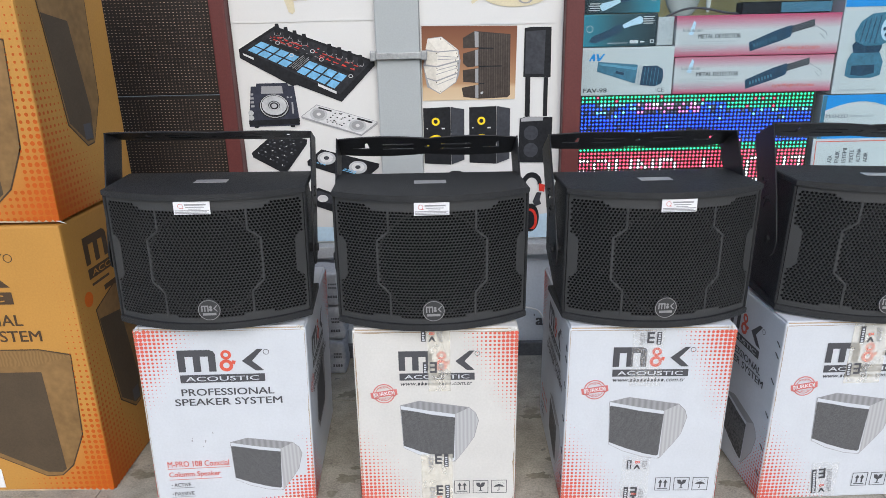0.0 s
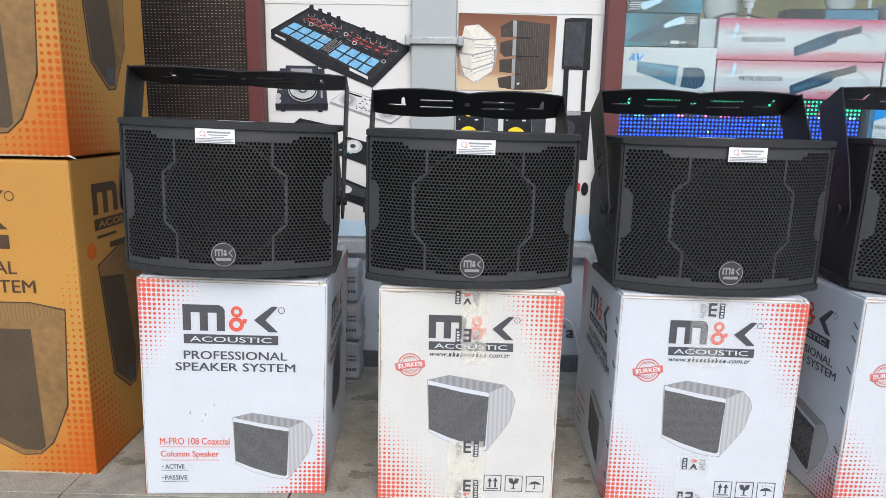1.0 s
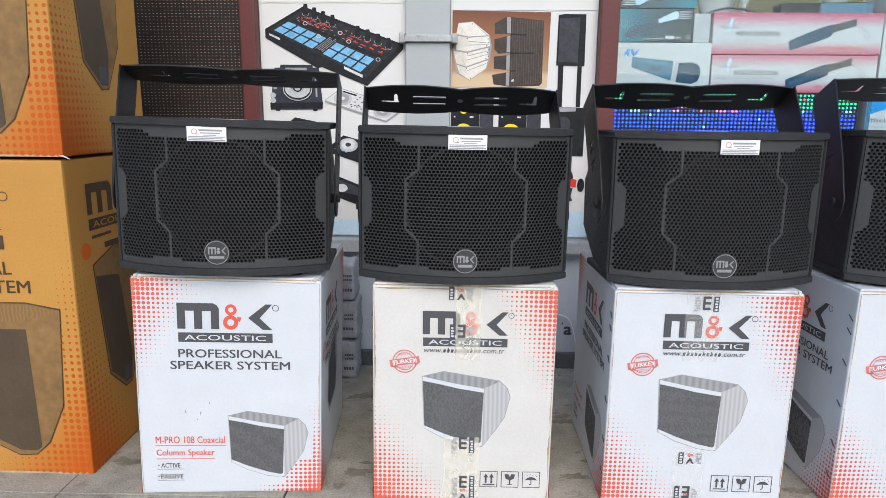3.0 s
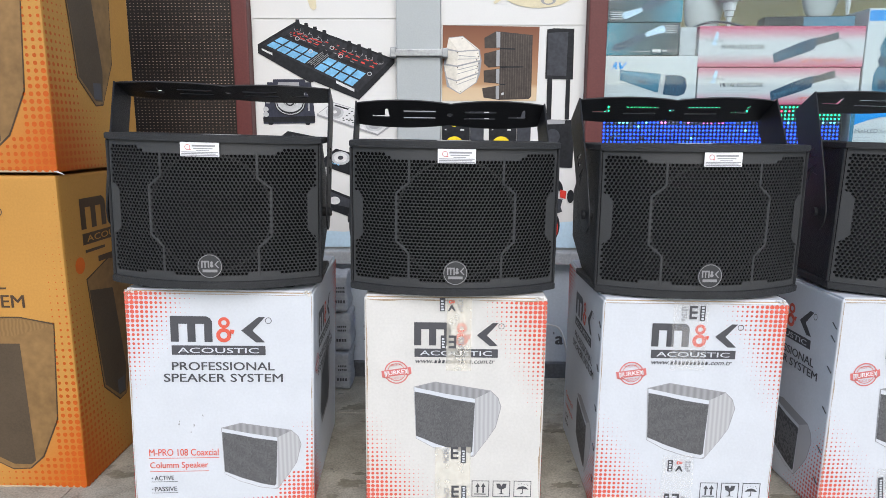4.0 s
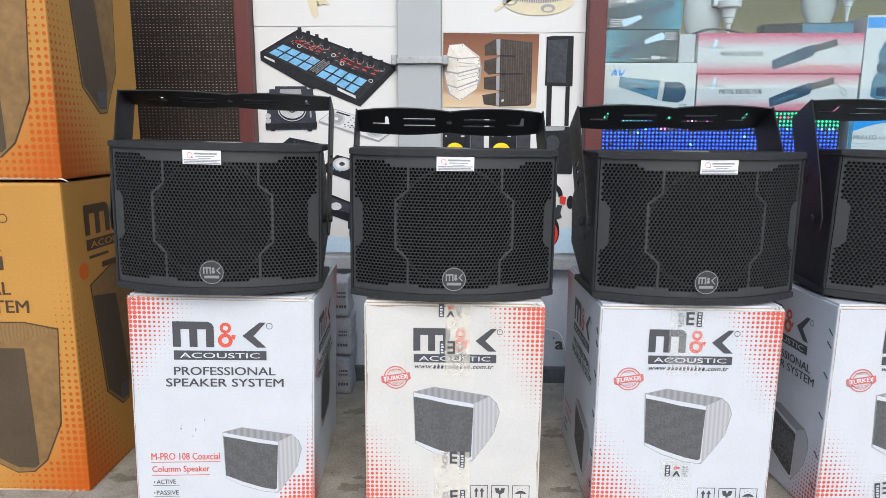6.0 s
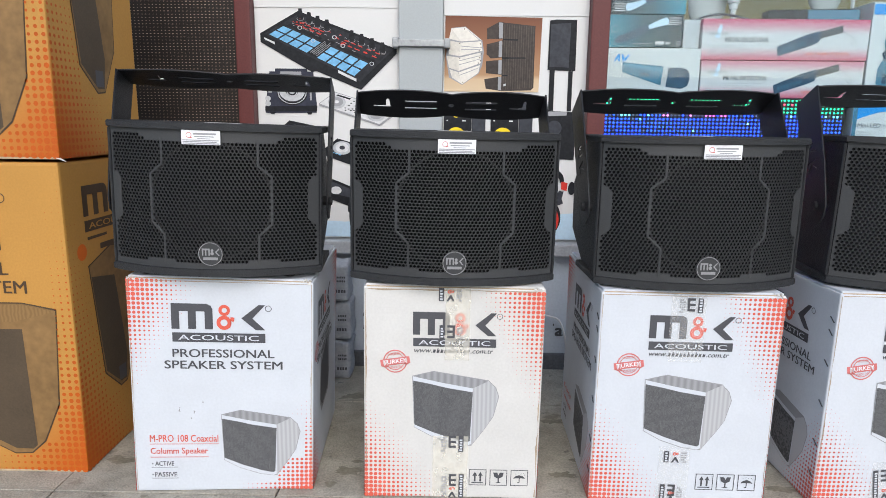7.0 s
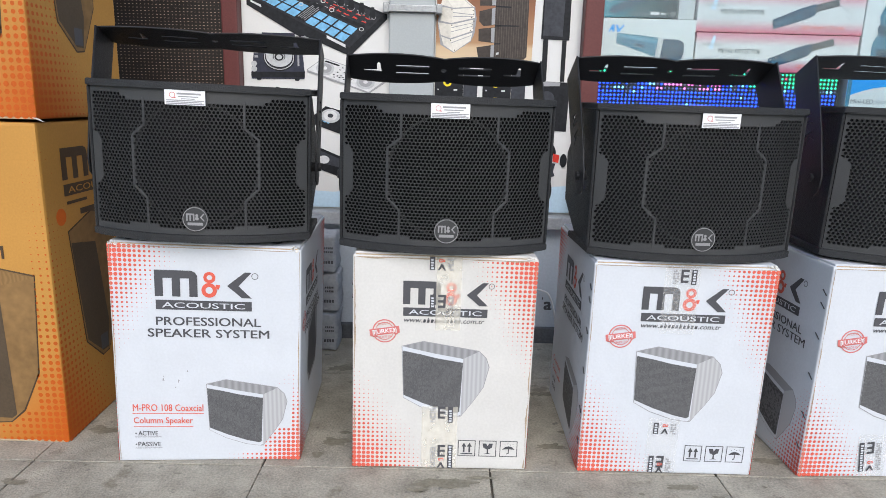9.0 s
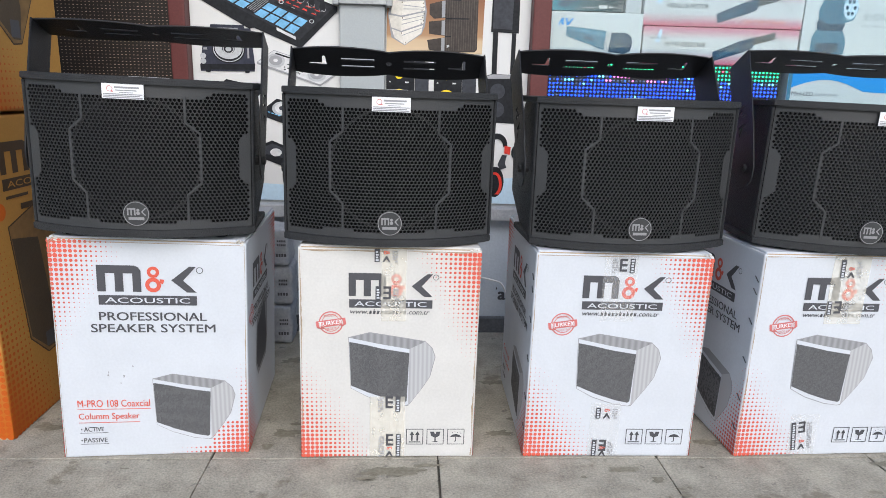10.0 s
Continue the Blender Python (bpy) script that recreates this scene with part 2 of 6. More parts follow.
def words(body, width, height, bold=0.0, shear=0.0):
    """Mesh of a line of letters that fills width x height, from its lower left corner; bold doubles the strokes a little apart."""
    cu = bpy.data.curves.new("letters", "FONT")
    cu.body, cu.shear, cu.resolution_u = body, shear, 3
    ob = bpy.data.objects.new("letters", cu)
    me = bpy.data.meshes.new_from_object(ob)
    bpy.data.objects.remove(ob)
    bpy.data.curves.remove(cu)
    me.materials.clear()
    co = np.empty(len(me.vertices) * 3)
    me.vertices.foreach_get("co", co)
    co = co.reshape(-1, 3)
    lo, hi = co.min(0), co.max(0)
    d = 5.0 * bold * height
    me.transform(Matrix.Diagonal(((width - d) / (hi[0] - lo[0]), (height - 0.4 * d) / (hi[1] - lo[1]), 1, 1)) @ Matrix.Translation((-lo[0], -lo[1], 0)))
    if bold:
        bm = bmesh.new()
        bm.from_mesh(me)
        for k, (dx, dy) in enumerate(((d, 0.4 * d), (d, 0), (0, 0.4 * d), (0.5 * d, 0.2 * d))):
            other = me.copy()
            other.transform(Matrix.Translation((dx, dy, 0.00005 * (k + 1))))
            bm.from_mesh(other)
            bpy.data.meshes.remove(other)
        bm.to_mesh(me)
        bm.free()
    return me


# faces of a carton w wide, d deep: its print plane as a matrix from (u to the right, v up, out)
def face_front(w, d):
    return Matrix(((1, 0, 0, 0), (0, 0, -1, 0), (0, 1, 0, 0), (0, 0, 0, 1)))


def face_right(w, d):
    return Matrix(((0, 0, 1, w / 2), (1, 0, 0, 0), (0, 1, 0, 0), (0, 0, 0, 1)))


def face_left(w, d):
    return Matrix(((0, 0, -1, -w / 2), (-1, 0, 0, d), (0, 1, 0, 0), (0, 0, 0, 1)))


def printed(parent, name, face, me, material, at=(0, 0), lift=0.0008, label="", turn=0.0):
    """A flat print on a face of a thing."""
    if not isinstance(me, bpy.types.Mesh):
        me = shapes(me)
    me.transform(face @ Matrix.Translation((at[0], at[1], lift)) @ Matrix.Rotation(radians(turn), 4, "Z"))
    return part(name, me, material, parent, label)


def ring(cx, cy, r, t, n=28):
    return [disc(cx, cy, r, n), disc(cx, cy, r - t, n)]


def logo(parent, face, u, v, w, ink, accent, paper):
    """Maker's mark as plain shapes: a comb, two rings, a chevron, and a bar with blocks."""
    h = 0.285 * w
    b = v + 0.145 * w
    s, g = 0.085 * w, 0.0925 * w
    printed(parent, "mark_comb", face, [
        [(u, b), (u, b + h), (u + 0.38 * w, b + h), (u + 0.42 * w, b + 0.93 * h), (u + 0.44 * w, b + 0.8 * h), (u + 0.44 * w, b), (u + 0.44 * w - s, b),
         (u + 0.44 * w - s, b + 0.7 * h), (u + s + g + s, b + 0.7 * h), (u + s + g + s, b), (u + s + g, b), (u + s + g, b + 0.7 * h), (u + s, b + 0.7 * h), (u + s, b)]], ink)
    printed(parent, "mark_chevron", face, [[(u + 0.745 * w, b + 0.46 * h), (u + 0.93 * w, b + h), (u + 1.0 * w, b + h), (u + 0.865 * w, b + 0.46 * h), (u + 1.0 * w, b), (u + 0.90 * w, b)]], ink)
    printed(parent, "mark_ring", face, ring(u + 1.035 * w, b + 0.86 * h, 0.036 * w, 0.007 * w, 20), ink)
    cx = u + 0.575 * w
    printed(parent, "mark_accent", face, [disc(cx - 0.01 * w, b + 0.76 * h, 0.062 * w, 20), disc(cx - 0.01 * w, b + 0.76 * h, 0.028 * w, 16),
            disc(cx - 0.015 * w, b + 0.27 * h, 0.080 * w, 22), disc(cx - 0.015 * w, b + 0.27 * h, 0.038 * w, 16),
            [(cx + 0.05 * w, b + 0.02 * h), (cx + 0.10 * w, b), (cx + 0.10 * w, b + 0.10 * h), (cx + 0.085 * w, b + 0.30 * h), (cx + 0.10 * w, b + 0.48 * h), (cx + 0.055 * w, b + 0.50 * h)]], accent)
    printed(parent, "mark_bar", face, [rect(u + 0.005 * w, v, u + w, v + 0.105 * w)], ink)
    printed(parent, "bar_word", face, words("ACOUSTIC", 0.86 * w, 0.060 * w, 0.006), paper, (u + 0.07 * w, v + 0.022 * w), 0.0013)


def halftone(parent, face, corner, du, dv, spread_u, spread_v, material, pitch=0.0088, rmax=0.0050, skip=None, name="halftone_print", power=0.92):
    """Dots that shrink away from a corner of a face; du and dv point inwards."""
    bm = bmesh.new()
    for i in range(int(spread_u / pitch) + 1):
        for j in range(int(spread_v / pitch) + 1):
            a, c = (i + 0.5) * pitch, (j + 0.5) * pitch
            s = (a / spread_u) ** 1.1 + (c / spread_v) ** 1.1
            if s >= 0.99:
                continue
            r = max(0.0006, rmax * (1 - s) ** power * random.uniform(0.93, 1.05))
            x, y = corner[0] + du * a, corner[1] + dv * c
            if skip and skip(x, y):
                continue
            vs = [bm.verts.new((p[0], p[1], 0)) for p in disc(x, y, min(r, pitch * 0.56), 8 if r > 0.0015 else 6)]
            bm.faces.new(vs)
    me = mesh_of(name, bm)
    ob = printed(parent, name, face, me, material, lift=0.0006)
    ob["kind"] = "stuff"
    return ob


def carton(name, w, d, h, material, parent, wob=0.0012, seed=1, edge=0.004):
    """Cardboard box body with rounded, slightly crushed edges."""
    bm = block(-w / 2, w / 2, 0, d, 0, h, edge, 2)
    bmesh.ops.subdivide_edges(bm, edges=[e for e in bm.edges if e.calc_length() > 0.1], cuts=6, use_grid_fill=True)
    for v in bm.verts:
        c = v.co
        n = noise.noise_vector(c * 14 + Vector((seed * 7, 0, 0))) * wob
        inner = min(c.x + w / 2, w / 2 - c.x) > 0.01 and 0.01 < c.z < h - 0.01
        flat_side = abs(c.y) < 0.001 or abs(abs(c.x) - w / 2) < 0.001
        if c.z > 0.004:
            v.co += Vector((0 if flat_side and not inner else -abs(n.x) * (1 if c.x > 0 else -1), abs(n.y) if c.y < d / 2 else -abs(n.y), -abs(n.z)))
    return part(name, bm, material, parent)


def speaker_picture(parent, face, u, v, s):
    """Printed picture of a small speaker cabinet; s is its width."""
    def at(pts):
        return [(u + a * s, v + (0.03 + 0.925 * b) * s) for a, b in pts]
    front = [(0.004, 0.865), (0.2, 0.825), (0.4, 0.775), (0.66, 0.73), (0.70, 0.725), (0.68, 0.065), (0.655, 0.045), (0.5, 0.08), (0.25, 0.17), (0.025, 0.275)]
    printed(parent, "picture_outline", face, [at([(-0.008, 0.925), (0.24, 0.995), (0.88, 0.885), (0.97, 0.79), (1.007, 0.67), (0.95, 0.40), (0.86, 0.24), (0.70, -0.006), (0.66, -0.008), (0.48, 0.02), (0.22, 0.115), (0.02, 0.235)])], M_GREY, lift=0.0006)
    printed(parent, "picture_side", face, [at([(0.0, 0.92), (0.24, 0.985), (0.88, 0.875), (0.70, 0.775), (0.35, 0.84)])], M_TOP_PRINT, lift=0.0009)
    printed(parent, "picture_side", face, [at([(0.70, 0.775), (0.88, 0.875), (0.962, 0.785), (0.998, 0.67), (0.942, 0.40), (0.855, 0.245), (0.70, 0.005), (0.675, 0.03)])], M_SIDE_PRINT, lift=0.0009)
    printed(parent, "picture_rim", face, [at([(0.0, 0.92), (0.35, 0.84), (0.70, 0.775), (0.695, 0.02), (0.66, 0.0), (0.48, 0.03), (0.22, 0.125), (0.025, 0.24)])], M_WHITE, lift=0.0012)
    printed(parent, "picture_grille", face, [at(front)], M_GRILLE_PRINT, lift=0.0015)


def stamp(parent, face, u, v, r):
    """Round red origin stamp with a slanted band."""
    printed(parent, "stamp_print", face, [*ring(0, 0, r, 0.10 * r), *ring(0, 0, 0.76 * r, 0.06 * r), rect(-1.22 * r, -0.28 * r, 1.22 * r, 0.28 * r)], M_PINK, (u, v), 0.0008, turn=9)
    printed(parent, "stamp_word", face, words("TURKEY", 2.0 * r, 0.36 * r, 0.012), M_STICKER, (u - 0.99 * r + 0.02 * r, v - 0.33 * r), 0.0013, turn=9)
    for dy in (0.46, -0.68):
        printed(parent, "stamp_word", face, words("MADE IN", 0.95 * r, 0.21 * r), M_PINK, (u - 0.48 * r - dy * 0.1 * r, v + dy * r), 0.0012, turn=9)


def handling_marks(parent, face, u, v, s):
    g = s * 1.20
    for k in range(3):
        x = u + k * g
        printed(parent, "handling_mark", face, [rect(x, v, x + s, v + s), rect(x + 0.04 * s, v + 0.04 * s, x + 0.96 * s, v + 0.96 * s)], M_INK)
    x = u
    arrows = [rect(x + 0.16 * s, v + 0.13 * s, x + 0.84 * s, v + 0.19 * s)]
    for c in (0.34, 0.66):
        arrows.append([(x + (c - 0.05) * s, v + 0.24 * s), (x + (c + 0.05) * s, v + 0.24 * s), (x + (c + 0.05) * s, v + 0.60 * s), (x + (c + 0.14) * s, v + 0.60 * s), (x + c * s, v + 0.85 * s), (x + (c - 0.14) * s, v + 0.60 * s), (x + (c - 0.05) * s, v + 0.60 * s)])
    printed(parent, "handling_mark", face, arrows, M_INK)
    x = u + g
    printed(parent, "handling_mark", face, [[(x + 0.2 * s, v + 0.82 * s), (x + 0.42 * s, v + 0.82 * s), (x + 0.5 * s, v + 0.65 * s), (x + 0.58 * s, v + 0.82 * s), (x + 0.8 * s, v + 0.82 * s), (x + 0.74 * s, v + 0.55 * s), (x + 0.54 * s, v + 0.45 * s),
            (x + 0.54 * s, v + 0.22 * s), (x + 0.72 * s, v + 0.16 * s), (x + 0.28 * s, v + 0.16 * s), (x + 0.46 * s, v + 0.22 * s), (x + 0.46 * s, v + 0.45 * s), (x + 0.26 * s, v + 0.55 * s)]], M_INK)
    x = u + 2 * g
    printed(parent, "handling_mark", face, [[(x + 0.14 * s, v + 0.46 * s), (x + 0.3 * s, v + 0.62 * s), (x + 0.5 * s, v + 0.68 * s), (x + 0.7 * s, v + 0.62 * s), (x + 0.86 * s, v + 0.46 * s), (x + 0.53 * s, v + 0.49 * s), (x + 0.53 * s, v + 0.2 * s), (x + 0.40 * s, v + 0.16 * s), (x + 0.40 * s, v + 0.22 * s), (x + 0.48 * s, v + 0.24 * s), (x + 0.48 * s, v + 0.49 * s)]]
            + [disc(x + a * s, v + b * s, 0.025 * s, 6) for a, b in ((0.3, 0.75), (0.45, 0.82), (0.6, 0.76), (0.75, 0.8), (0.8, 0.7))], M_INK)

# ---- structure ----
solid("ground", block(-40, 40, -40, 40, -0.30, -0.005), M_JOINT, "sandy bed under the paving slabs")
solid("wall_plinth", block(-6, 6, 1.92, 2.10, -0.02, 0.345), M_PLINTH, "pale blue-grey painted wall under the shop window")
solid("baseboard", block(-6, 6, 1.902, 1.9185, -0.01, 0.046, 0.003), M_BASE, "dark scuffed base strip along the shop wall")
solid("window_sill", block(-6, 6, 1.885, 2.10, 0.347, 0.384, 0.004, 2), M_SILL, "grey stone sill under the shop front")
solid("wall_upper", block(-6, 6, 1.95, 2.15, 1.62, 3.6), M_PLINTH, "plain wall above the shop window")
solid("pillar", block(-0.141, -0.020, 1.895, 2.10, 0.385, 1.62, 0.004, 2), M_PILLAR, "grey painted metal pillar between two posters")
for x0, x1, nm in ((-0.586, -0.543, "window_frame_1"), (0.379, 0.429, "window_frame_2")):
    solid(nm, block(x0, x1, 1.885, 1.99, 0.385, 1.62, 0.004, 2), M_FRAME, "oxblood red painted metal window frame")
solid("wall_left", block(-6, -1.02, 1.92, 2.10, 0.385, 1.62), M_PLINTH, "plain shop wall beside the display panel")
solid("backing_left", block(-0.543, -0.141, 1.9245, 1.97, 0.385, 1.62), M_PILLAR, "board behind the pasted posters")
solid("backing_right", block(-0.020, 0.379, 1.9245, 1.97, 0.385, 1.62), M_PILLAR, "board behind the pasted posters")
M_OLIVE = noisy("olive_wall_paint", (0.33, 0.27, 0.13), 0.6, 0, 0.15, 120, 3, 0.05)
solid("wall_inside", block(0.40, 3.0, 2.75, 2.85, 0.2, 1.62), M_OLIVE, "olive yellow wall inside the shop window")
solid("wall_inside_end", block(2.9, 3.0, 2.12, 2.75, 0.2, 1.62), M_OLIVE, "olive yellow end wall of the window bay")
solid("ceiling", block(0.40, 3.0, 2.10, 2.85, 1.60, 1.66), M_OLIVE, "underside above the window bay")
solid("window_shelf", block(0.43, 3.0, 1.99, 2.75, 0.386, 0.53, 0.003), M_SILL, "grey display shelf inside the shop window")
# added and unseen: shapes reflections from behind the camera, kept low for sky light
solid("wall_opposite", block(-40, 40, -30.3, -30, -0.3, 3.0), M_PLINTH, "added unseen pale wall behind the camera, for reflections")

clampm = thing("pipe_clamp", pose(-0.080, 1.895, 0.934), "worn zinc strap clamp round the grey pillar", "clamp")
part("strap", block(-0.070, 0.072, -0.012, -0.001, -0.0095, 0.0085, 0.002, 2), M_CLAMP, clampm)
for sx in (-0.069, 0.072):
    part("bolt_ear", block(sx - 0.008, sx + 0.008, -0.016, 0.02, -0.013, 0.012, 0.003, 2), M_CLAMP, clampm)
part("strap_end", block(-0.076, -0.058, -0.014, -0.002, 0.0095, 0.0135, 0.001), M_CLAMP, clampm)

# ---- white loudspeaker cartons ----


def tape_mark(parent, face, u, v, height, flip=False, sign="comb", tilt=0.0):
    """Black maker's marks printed along the packing tape, as plain shapes: a block, a comb or chevron, and fine lines."""
    s = -1 if flip else 1

    def put(name, outlines, material, lift):
        return printed(parent, name, face, [[(s * x, y) for x, y in o] for o in outlines], material, (u, v), lift, turn=tilt)

    put("tape_print", [rect(0, 0, 0.0095, height)], M_INK, 0.0024)
    put("tape_print_text", [rect(0.0022, 0.002 + 0.0052 * j, 0.0075 - 0.001 * (j % 2), 0.0052 + 0.0052 * j) for j in range(int((height - 0.002) / 0.0052))], M_WHITE, 0.0028)
    k = min(height, 0.025)
    top = v * 0 + height - k
    if sign in ("comb", "both"):
        b = [(0.0145, top), (0.0285, top), (0.0290, top + k), (0.0145, top + k), (0.0145, top + 0.82 * k), (0.0245, top + 0.82 * k), (0.0245, top + 0.59 * k), (0.0145, top + 0.59 * k), (0.0145, top + 0.41 * k), (0.0245, top + 0.41 * k), (0.0245, top + 0.18 * k), (0.0145, top + 0.18 * k)]
        put("tape_print", [b], M_INK, 0.0024)
    if sign in ("chevron", "both"):
        put("tape_print", [[(0.0145, 0), (0.0175, 0), (0.022, 0.006), (0.0265, 0), (0.0295, 0), (0.0235, 0.0115), (0.0205, 0.0115)]], M_INK, 0.0024)
        put("tape_print_accent", [disc(0.0200, 0.0180, 0.0034, 12), disc(0.0200, 0.0180, 0.0017, 10), disc(0.0250, 0.0180, 0.0026, 12), disc(0.0250, 0.0180, 0.0011, 10)], M_RED, 0.0024)
    put("tape_print", [rect(0.0330 + 0.0036 * (j % 3), 0.0046 * (j // 3), 0.0358 + 0.0036 * (j % 3), 0.0046 * (j // 3) + 0.0034 - 0.001 * (j % 2)) for j in range(3 * int(height / 0.0046)) if (j * 7) % 5], M_GREY, 0.0024)


def worn_edge(parent, w, h, seed, amount):
    """Brown board showing where the print has rubbed off the front edges."""
    for sx in (-1, 1):
        inner, outer = [], []
        for k in range(41):
            z = 0.004 + (h - 0.008) * k / 40
            r = amount * max(0.0, 0.35 + 1.3 * noise.noise(Vector((seed * 5.3 + sx, z * 22, 1))) + 0.5 * noise.noise(Vector((seed, z * 90, sx))))
            inner.append((sx * (w / 2 - 0.0036 - r), z))
            outer.append((sx * (w / 2 - 0.0032), z))
        printed(parent, "worn_edge", face_front(w, 0), [inner + list(reversed(outer))], M_RUBBED, lift=0.0007, label="rubbed brown carton edge")
    low, up = [], []
    for k in range(41):
        x = (w - 0.012) * (k / 40 - 0.5)
        r = amount * 0.9 * max(0.0, 0.3 + 1.3 * noise.noise(Vector((x * 20, seed * 3.1, 4))))
        low.append((x, h - 0.0042 - r))
        up.append((x, h - 0.0036))
    printed(parent, "worn_edge", face_front(w, 0), [low + list(reversed(up))], M_RUBBED, lift=0.0007, label="rubbed brown carton edge")


M_RUBBED = noisy("rubbed_carton", (0.40, 0.31, 0.22), 0.85, 0, 0.35, 250, 40, 0.2)


def white_box(m, w, d, h, first, seed, label, material):
    b = thing("loudspeaker_box", m, label, "cardboard box", "white loudspeaker boxes")
    carton("body", w, d, h, material, b, 0.0006, seed, 0.004)
    # closing flaps with raw edges
    for y0, y1, dz in ((0.004, d / 2 - 0.002, 0.001), (d / 2 + 0.002, d - 0.004, 0.0012)):
        part("flap", block(-w / 2 + 0.004, w / 2 - 0.004, y0, y1, h - 0.001, h + 0.003 + dz, 0.001), material, b)
    part("flap_edge", block(-w / 2 + 0.006, w / 2 - 0.006, 0.0015, 0.0036, h - 0.0045, h + 0.0008, 0.0006), M_CORRUGATE, b, "brown corrugated flap edge")
    F, R, L = face_front(w, d), face_right(w, d), face_left(w, d)
    l = -w / 2
    if first:
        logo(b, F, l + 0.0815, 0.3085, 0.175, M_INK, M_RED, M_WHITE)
        printed(b, "line_of_text", F, words("PROFESSIONAL", 0.192, 0.0165, 0.009), M_INK, (l + 0.0813, 0.2780))
        printed(b, "line_of_text", F, words("SPEAKER SYSTEM", 0.223, 0.0165, 0.009), M_INK, (l + 0.0655, 0.2548))
        printed(b, "line_of_text", F, words("M-PRO 108 Coaxcial", 0.132, 0.0145, 0.004), M_RED, (l + 0.031, 0.1045))
        printed(b, "line_of_text", F, words("Columm Speaker", 0.111, 0.0165, 0.004), M_RED, (l + 0.0315, 0.0755))
        printed(b, "line_of_text", F, words("ACTIVE", 0.037, 0.0095, 0.005), M_INK, (l + 0.039, 0.054))
        printed(b, "line_of_text", F, words("PASSIVE", 0.043, 0.0095, 0.005), M_INK, (l + 0.038, 0.0310))
        printed(b, "underline", F, [rect(l + 0.030, 0.0993, l + 0.164, 0.1005), rect(l + 0.031, 0.0718, l + 0.143, 0.0730)], M_RED)
        printed(b, "underline", F, [rect(l + 0.032, 0.0505, l + 0.083, 0.0514), rect(l + 0.032, 0.0272, l + 0.083, 0.0281), disc(l + 0.0345, 0.0585, 0.0015, 8), disc(l + 0.0340, 0.0355, 0.0015, 8)], M_INK)
        speaker_picture(b, F, l + 0.1705, 0.0277, 0.151)
        halftone(b, F, (l, h), 1, -1, 0.135, 0.225, M_RED)
        halftone(b, F, (-l, 0), -1, 1, 0.15, 0.21, M_RED, skip=lambda x, y: x < l + 0.325 and y > 0.015 and y < 0.16 and (x < l + 0.28 or y > 0.07))
        printed(b, "scuff", F, [[(l + 0.088, 0.168), (l + 0.092, 0.167), (l + 0.0905, 0.174)], [(l + 0.090, 0.175), (l + 0.0925, 0.174), (l + 0.091, 0.1775)], [(l + 0.1175, 0.162), (l + 0.1205, 0.168), (l + 0.1172, 0.1705)], [(l + 0.134, 0.186), (l + 0.1372, 0.185), (l + 0.1355, 0.190)], [(l + 0.111, 0.153), (l + 0.1135, 0.1515), (l + 0.1125, 0.156)]], M_GREY)
    else:
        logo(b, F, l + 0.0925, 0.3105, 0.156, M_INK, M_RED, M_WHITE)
        # web line: slanted letters at both ends, the maker's name between them as bars
        printed(b, "web_line", F, words("www.", 0.0335, 0.0062, 0.006, 0.25), M_INK, (l + 0.095, 0.2985))
        x, bars = l + 0.1300, []
        for k in range(10):
            tall = 0.0092 if k in (1, 5, 7) else 0.0066
            bars.append([(x, 0.2985), (x + 0.0017, 0.2985), (x + 0.0017 + 0.25 * tall, 0.2985 + tall), (x + 0.25 * tall, 0.2985 + tall)])
            bars.append([(x + 0.0030, 0.2985), (x + 0.0046, 0.2985), (x + 0.0060, 0.3045), (x + 0.0044, 0.3045)])
            bars.append([(x + 0.0024, 0.3032), (x + 0.0050, 0.3032), (x + 0.0055, 0.3047), (x + 0.0030, 0.3047)])
            x += 0.0071
        printed(b, "web_line", F, bars, M_INK)
        printed(b, "web_line", F, words(".com.tr", 0.0425, 0.0075, 0.006, 0.25), M_INK, (x, 0.2985))
        stamp(b, F, l + 0.0595, 0.280, 0.0228)
        speaker_picture(b, F, l + 0.093, 0.1068, 0.1635)
        handling_marks(b, F, l + 0.2045, 0.0275, 0.0338)
        halftone(b, F, (-l, h - 0.004), -1, -1, 0.128, 0.25, M_RED)
        halftone(b, F, (l, 0), 1, 1, 0.165, 0.22, M_RED)
    # side prints: mark, two lines, picture
    for S, o in ((R, 0.062), (L, 0.105)):
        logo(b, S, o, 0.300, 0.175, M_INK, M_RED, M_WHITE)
        printed(b, "line_of_text", S, words("PROFESSIONAL", 0.190, 0.0165, 0.009), M_INK, (o + 0.003, 0.269))
        printed(b, "line_of_text", S, words("SPEAKER SYSTEM", 0.222, 0.0165, 0.009), M_INK, (o - 0.013, 0.247))
    printed(b, "line_of_text", L, words("Coaxcial", 0.09, 0.012, 0.004), M_RED, (0.03, 0.10))
    printed(b, "line_of_text", L, words("Columm Speaker", 0.098, 0.0135, 0.004), M_RED, (0.03, 0.073))
    printed(b, "line_of_text", L, words("ACTIVE", 0.037, 0.0095, 0.005), M_INK, (0.035, 0.052))
    printed(b, "line_of_text", L, words("PASSIVE", 0.043, 0.0095, 0.005), M_INK, (0.035, 0.034))
    speaker_picture(b, L, d - 0.19, 0.028, 0.150)
    stamp(b, R, 0.042, 0.277, 0.0205)
    printed(b, "picture_outline", R, [[(0.085, 0.15), (0.098, 0.240), (0.20, 0.282), (0.232, 0.270), (0.235, 0.17), (0.215, 0.125), (0.11, 0.118)]], M_GREY)
